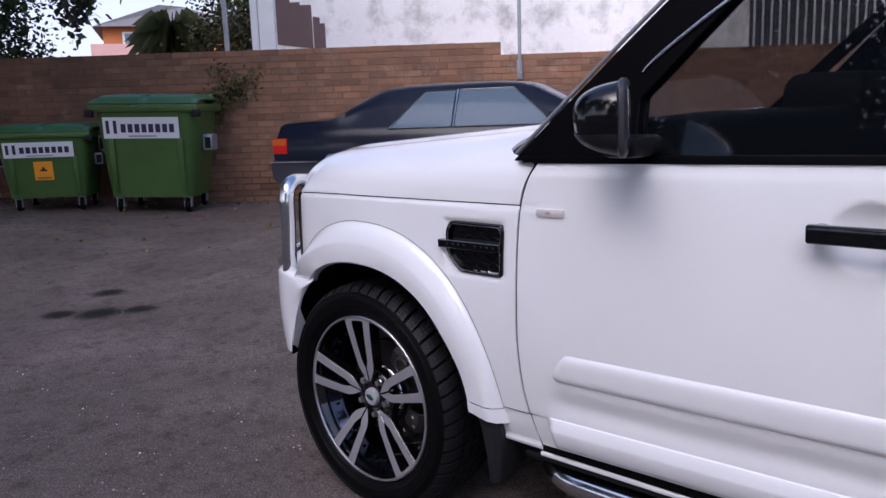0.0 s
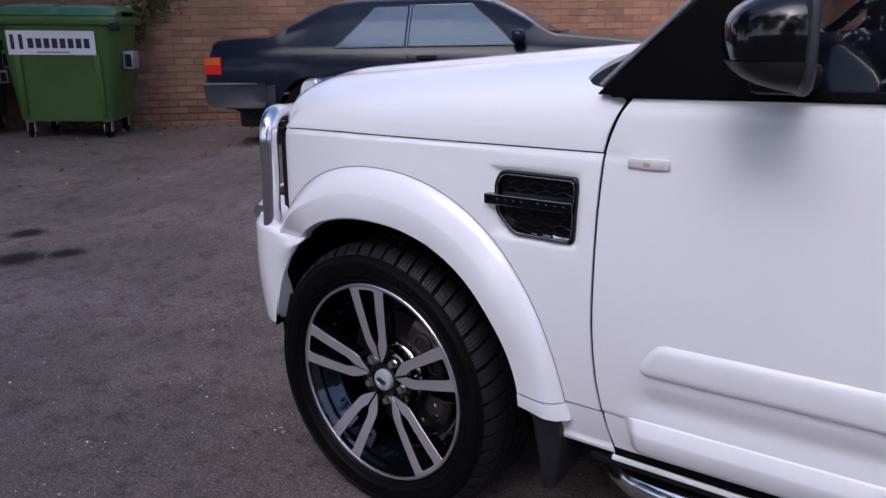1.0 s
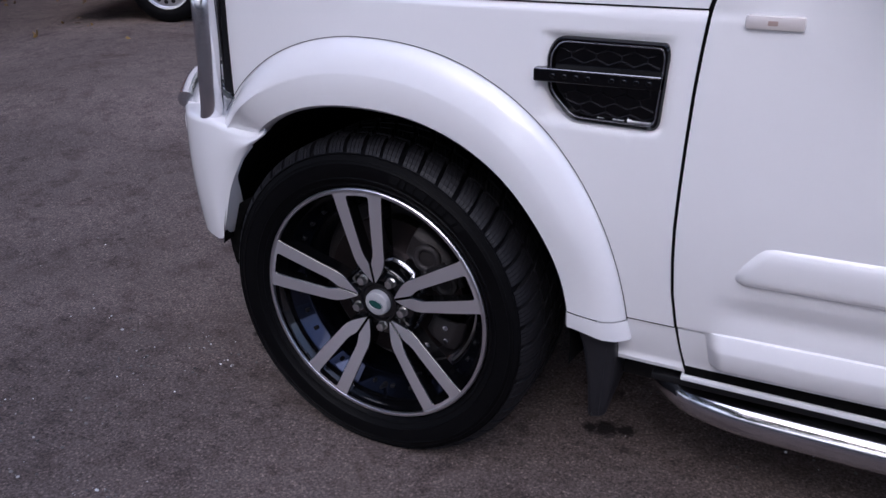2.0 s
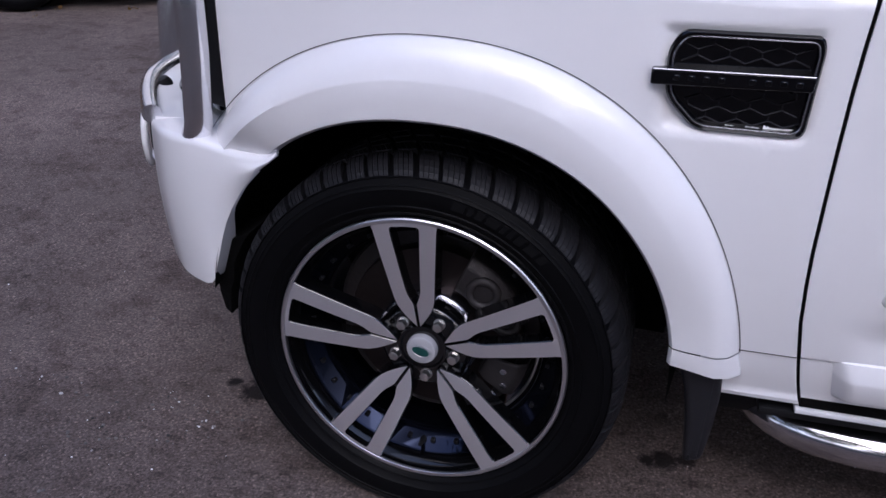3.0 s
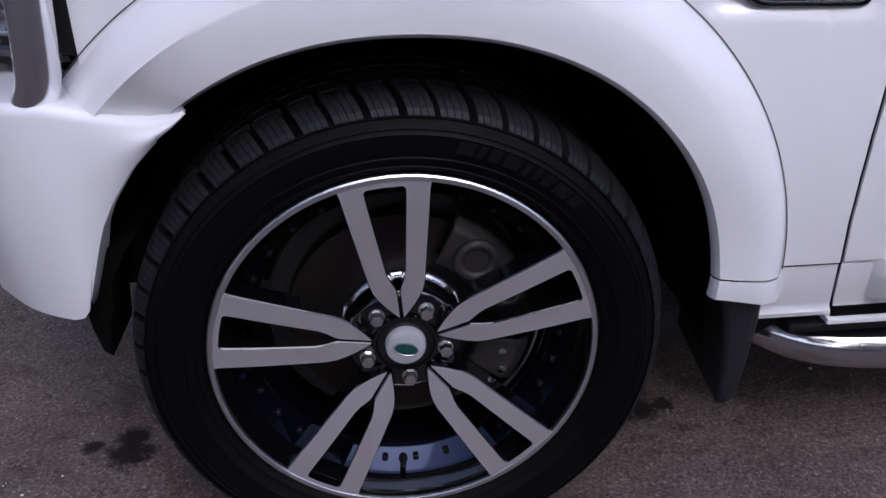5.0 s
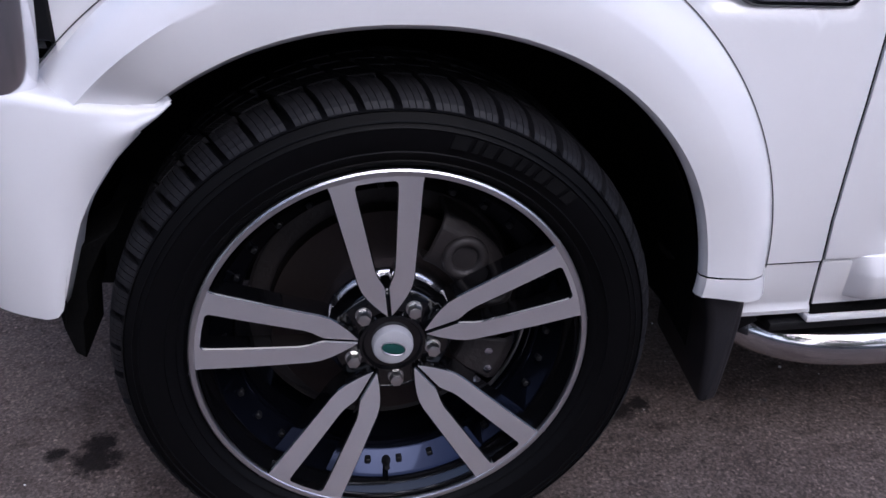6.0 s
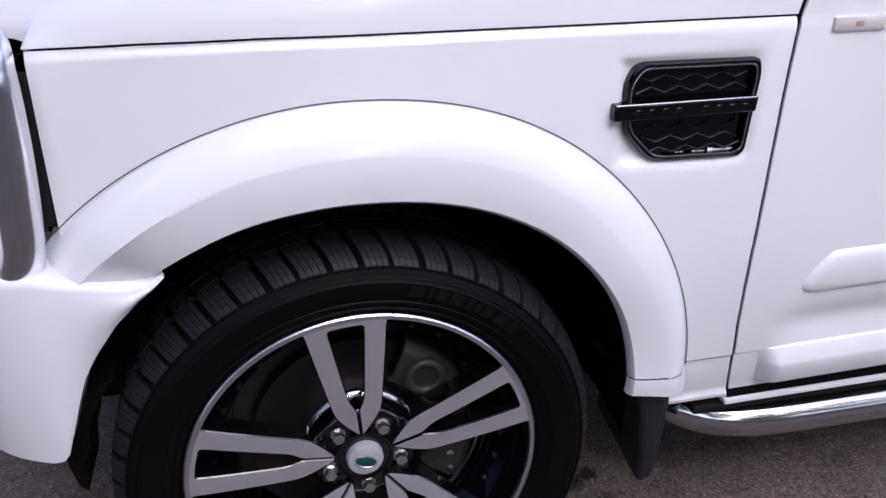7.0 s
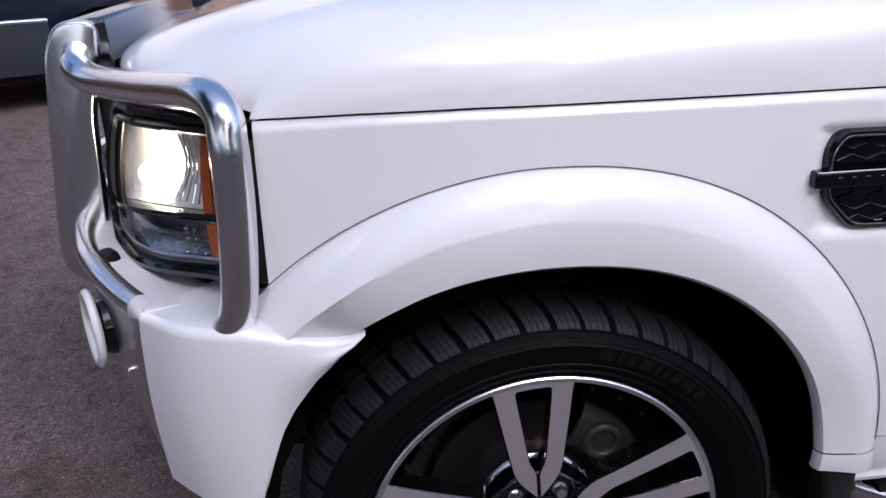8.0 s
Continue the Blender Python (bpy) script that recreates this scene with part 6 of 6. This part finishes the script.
def leaves(rng, spots, size, per, spread):
    """Many small leaves round a number of spots."""
    verts, faces = [], []
    for c in spots:
        for _ in range(per):
            o = Vector(c) + Vector((rng.gauss(0, spread), rng.gauss(0, spread), rng.gauss(0, spread * 0.8)))
            d = Vector((rng.gauss(0, 1), rng.gauss(0, 1), rng.gauss(-0.3, 0.8))).normalized()
            n = d.cross(Vector((rng.gauss(0, 1), rng.gauss(0, 1), rng.gauss(0, 1)))).normalized()
            s = size * rng.uniform(0.6, 1.4)
            i = len(verts)
            verts += [o, o + d * s * 0.5 + n * s * 0.28, o + d * s, o + d * s * 0.5 - n * s * 0.28]
            faces.append((i, i + 1, i + 2, i + 3))
    data = bpy.data.meshes.new("crown")
    data.from_pydata([tuple(v) for v in verts], [], faces)
    return data


def tree(place, label, height, radius, seed, leaf=LEAF, trunk=0.16, size=0.16, clumps=90, per=40, low=0.35, spread=0.38):
    rng = random.Random(seed)
    tr = thing("tree", label, "tree", place)
    fork = height * low
    limbs = [tube([(0, 0, -0.3), (rng.gauss(0, 0.05), rng.gauss(0, 0.05), fork * 0.6), (rng.gauss(0, 0.1), rng.gauss(0, 0.1), height * 0.75)], lambda k: trunk * (1 - 0.75 * k), 10, 5)]
    ends = []
    for k in range(9):
        a, up = k * 2.4 + rng.random(), rng.uniform(0.3, 1.0)
        r = radius * rng.uniform(0.5, 0.9)
        tip = Vector((r * math.cos(a), r * math.sin(a), lerp(fork, height * 0.95, up)))
        start = Vector((0, 0, lerp(fork * 0.7, height * 0.65, up)))
        limbs.append(tube([start, start.lerp(tip, 0.5) + Vector((0, 0, 0.25)), tip], lambda q: trunk * 0.38 * (1 - 0.8 * q), 6, 4))
        ends.append((start, tip))
    part("trunk", merge(*limbs), BARK, tr)
    spots = []
    for _ in range(clumps):
        s, e = rng.choice(ends)
        p = s.lerp(e, rng.uniform(0.45, 1.15))
        spots.append(p + Vector((rng.gauss(0, radius * 0.16), rng.gauss(0, radius * 0.16), rng.gauss(0, height * 0.06))))
    data = leaves(rng, spots, size, per, spread)
    data.materials.append(leaf)
    crown = new("crown", data)
    crown.parent = tr
    return tr


def grow(x, y):
    return Matrix.Translation((x, y, ground_z(x, y)))


tree(grow(-13.4, 3.4), "dark green bushy tree rising over the brick wall", 4.6, 1.25, 3, LEAF, 0.12, 0.10, 120, 70, 0.2, 0.26)
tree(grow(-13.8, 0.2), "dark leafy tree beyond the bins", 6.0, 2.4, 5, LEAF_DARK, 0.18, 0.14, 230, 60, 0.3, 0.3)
tree(grow(-10.9, 6.9), "olive green shrub behind the brick wall", 3.7, 1.0, 8, LEAF_WARM, 0.06, 0.09, 80, 60, 0.25, 0.25)
tree(grow(-12.4, 8.3), "olive green shrub behind the brick wall", 4.6, 1.5, 9, LEAF_WARM, 0.08, 0.10, 100, 60, 0.25, 0.28)
tree(grow(-14.2, 10.2), "tall dark green tree behind the brick wall", 7.0, 2.2, 12, LEAF, 0.14, 0.13, 120, 60, 0.25, 0.32)
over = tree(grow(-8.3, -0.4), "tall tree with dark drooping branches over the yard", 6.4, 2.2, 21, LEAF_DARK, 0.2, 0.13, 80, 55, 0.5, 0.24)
# unseen canopy added to darken the bins and the left of the wall
tree(grow(-10.0, -0.6), "broad dark tree added out of view to shade the bins", 8.6, 4.2, 44, LEAF_DARK, 0.3, 0.28, 560, 60, 0.52, 0.36)
rng = random.Random(77)
twigs, spots = [], []
for x, y, z in ((1.70, 2.25, 2.50), (1.75, 2.33, 2.28), (1.70, 2.42, 2.10), (1.60, 2.50, 2.30), (1.80, 2.66, 2.46), (1.72, 2.82, 2.48), (1.60, 2.12, 2.62), (2.10, 3.05, 2.75)):
    twigs.append(tube([(0.1, 0.1, 3.6), (x * 0.5, y * 0.5, 3.7), (x * 0.9, y * 0.9, lerp(3.5, z, 0.6)), (x, y, z)], 0.022, 6, 4))
    spots += [(x + rng.gauss(0, 0.08), y + rng.gauss(0, 0.08), lerp(3.4, z, q)) for q in (0.45, 0.65, 0.8, 0.92, 1.0)]
part("branch", merge(*twigs), BARK, over)
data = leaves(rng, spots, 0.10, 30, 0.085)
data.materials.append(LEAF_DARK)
ob = new("hanging_leaves", data)
ob.parent = over

# spiky palm-like plant
rng = random.Random(4)
palm = thing("cordyline_palm", "spiky green palm with a drooping skirt of leaves", "palm", grow(-11.6, 5.9))
part("trunk", tube([(0, 0, -0.2), (0.05, 0, 1.4), (0, 0.03, 2.6)], 0.10, 10, 5), BARK, palm)
bm = bmesh.new()
for k in range(300):
    a, up = rng.uniform(0, math.tau), rng.uniform(-1.2, 0.9)
    d = Vector((math.cos(a) * math.cos(up), math.sin(a) * math.cos(up), math.sin(up)))
    n = d.cross(Vector((0, 0, 1))).normalized() * 0.0048
    L, base = rng.uniform(0.45, 0.9), Vector((0, 0, 2.62))
    mid, tip = base + d * L * 0.55, base + d * L + Vector((0, 0, -0.55 * L))
    p = [bm.verts.new(q) for q in (base - n * 0.5, base + n * 0.5, mid + n, tip, mid - n)]
    bm.faces.new(p)
part("fronds", bm, leaf_mat("palm_leaves", (0.07, 0.085, 0.03), (0.22, 0.22, 0.09)), palm, smooth=False)

# weed that hangs on the wall
rng = random.Random(11)
weed = thing("wall_weed", "scraggy green weed growing out of the brick wall", "plant", tilted(at_wall(-0.1, 0.0), WALL_TURN, WALL_TILT))
stems, spots = [], []
for k in range(9):
    x1 = rng.uniform(-0.28, 0.42)
    z1 = rng.uniform(0.95, 1.85)
    stems.append(tube([(rng.uniform(-0.05, 0.08), 0.0, 1.45), (x1 * 0.6, -0.10, lerp(1.45, z1, 0.6)), (x1, -0.06 - 0.1 * rng.random(), z1)], 0.006, 5, 4))
    spots += [(x1 * q + rng.gauss(0, 0.03), -0.07, lerp(1.45, z1, q)) for q in (0.35, 0.6, 0.85, 1.0)]
spots += [(rng.uniform(0.1, 0.42), -0.08, rng.uniform(1.35, 1.75)) for _ in range(14)] + [(rng.uniform(-0.2, 0.02), -0.07, rng.uniform(1.4, 1.85)) for _ in range(9)]
part("stem", merge(*stems), BARK, weed)
data = leaves(rng, spots, 0.048, 15, 0.06)
data.materials.append(LEAF_WARM)
ob = new("foliage", data)
ob.parent = weed

# dry leaves on the ground along the wall
rng = random.Random(23)
spots = []
for _ in range(260):
    q = at_wall(rng.uniform(-4.0, 6.0), rng.uniform(-0.75, -0.06) * rng.random() ** 0.5 - 0.03)
    spots.append((q.x, q.y, ground_z(q.x, q.y) + 0.012))
for _ in range(70):
    q = at_wall(rng.uniform(-4, 4), rng.uniform(-4.5, -0.6))
    spots.append((q.x, q.y, ground_z(q.x, q.y) + 0.012))
data = leaves(rng, spots, 0.05, 3, 0.012)
data.materials.append(leaf_mat("dry_leaves", (0.10, 0.05, 0.015), (0.30, 0.19, 0.05)))
tagged(new("leaf_litter", data), "dry brown leaves along the foot of the wall", "leaves", kind="stuff")

# ---- houses beyond ----
ORANGE_BRICK = shader("orange_brick", (0.52, 0.17, 0.05), 0.85, vary=0.1, scale=2, fine=30)
TILE = shader("grey_roof_tiles", (0.16, 0.15, 0.15), 0.8, vary=0.12, bump=0.01, bump_scale=8)
far_house = thing("brick_house", "orange brick two-storey house with a grey tiled hip roof", "house", Matrix.Translation((-33.6, 16.6, 0)) @ Matrix.Rotation(radians(62), 4, "Z"))
part("wall", box(-1.6, 4.2, 0, 6, -0.5, 5.4), ORANGE_BRICK, far_house, smooth=False)
bm = bmesh.new()
vs = [bm.verts.new(p) for p in ((-2.0, -0.5, 5.3), (4.7, -0.5, 5.3), (4.7, 6.5, 5.3), (-2.0, 6.5, 5.3), (0.9, 2.6, 6.6), (2.0, 3.4, 6.6))]
for f in ((0, 1, 5, 4), (1, 2, 5), (2, 3, 4, 5), (3, 0, 4), (3, 2, 1, 0)):
    bm.faces.new([vs[i] for i in f])
part("roof", bm, TILE, far_house, "grey hip roof", smooth=False)
win = part("window", box(-0.8, 0.3, -0.06, 0.02, 4.3, 5.1), WHITE_BOARD, far_house, "white framed window", smooth=False)
part("pane", box(-0.7, 0.2, -0.075, -0.05, 4.38, 5.02), COUPE_GLASS, win, smooth=False)
low_house = thing("low_house", "low house with a pinkish tiled roof beyond the wall", "house", Matrix.Translation((-27.5, 11.3, 0)) @ Matrix.Rotation(radians(66), 4, "Z"))
part("wall", box(-5.0, 3.5, 0, 5, -0.5, 3.1), shader("grey_blue_cladding", (0.22, 0.25, 0.30), 0.7, vary=0.06), low_house, smooth=False)
part("roof", prism([(-0.4, 3.05), (5.4, 3.05), (2.5, 4.15)], 4.0, axis="x", at=0.2), shader("pink_roof_tiles", (0.42, 0.24, 0.20), 0.85, vary=0.1, bump=0.01, bump_scale=6), low_house, smooth=False)
part("flat_roof", box(-5.4, 0.2, -0.4, 5.4, 3.1, 3.35), shader("blue_grey_roof_metal", (0.16, 0.20, 0.27), 0.5, 0.3, vary=0.06), low_house, smooth=False)

# ---- behind the camera: what closes the yard and shows in the paint and the glass ----
CREAM = shader("cream_painted_wall", (0.42, 0.40, 0.37), 0.85, vary=0.08, scale=0.6, bump=0.004, bump_scale=20)
# plain walls added out of view to cut the low sky light
tagged(part("wall_south", merge(box(-14, 22, -13.3, -13.0, -0.5, 2.6)), CREAM, None, smooth=False), "plain painted wall added out of view to close the yard", "wall", kind="structure")
tagged(part("wall_east", box(15.0, 15.3, -13, 14, -0.5, 3.4), CREAM, None, smooth=False), "plain painted wall added out of view to close the yard", "wall", kind="structure")
# last two trees are unseen, added to block sky light on the bumper
for k, (x, y, h, r, seed) in enumerate(((-15.5, -10.5, 11.0, 3.6, 31), (-10.5, -11.0, 13.0, 3.9, 32), (-5.5, -10.8, 11.0, 3.5, 33), (-0.8, -11.6, 11.5, 3.5, 34), (4.0, -10.8, 8.6, 3.2, 35), (9.0, -11.8, 10.0, 3.6, 36), (-14.5, -6.8, 11.5, 3.4, 37), (-13.5, -3.4, 9.0, 2.6, 38))):
    tree(grow(x, y), "tall leafy green tree out of view round the yard", h, r, seed, LEAF, 0.22, 0.20, 190 + 90 * (k in (2, 3)), 70, 0.16, 0.5)

# ---- bricks of the wall ----
L, H, D = 0.23, 0.0765, 0.10
bm = box(-L / 2, L / 2, 0.0, D, -H / 2, H / 2, 0.004, 1)
proto = bpy.data.meshes.new("brick")
bm.to_mesh(proto)
bm.free()
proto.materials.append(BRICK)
vs0 = np.array([v.co[:] for v in proto.vertices])
fs0 = [tuple(p.vertices) for p in proto.polygons]
rng = random.Random(7)
all_v, all_f = [], []
for row in range(-6, 24):
    z = 0.086 * row + 0.043
    s = -8.0 + (0.12 if row % 2 else 0.0)
    while s < 11.5:
        if not (row >= 22 and s > 3.55):
            off = (s, rng.uniform(-0.004, 0.003) - (0.018 if row < 5 else 0.0), z + rng.uniform(-0.002, 0.002))
            if -0.9 < s < 2.0 and row >= 0:
                ob = new("brick", proto)
                ob.parent = brick_wall
                ob.matrix_local = Matrix.Translation(off) @ pose(0, 0, 0, rng.uniform(-1, 1), rng.uniform(-0.5, 0.5), rng.uniform(-0.8, 0.8))
            else:
                n = len(all_v) * len(vs0)
                all_v.append(vs0 + np.array(off))
                all_f += [tuple(i + n for i in f) for f in fs0]
        s += 0.24
data = bpy.data.meshes.new("brickwork")
data.from_pydata(np.concatenate(all_v).tolist(), [], all_f)
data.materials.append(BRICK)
ob = new("brickwork", data)
ob.parent = brick_wall
tagged(ob, "more bricks of the same wall", kind="stuff")
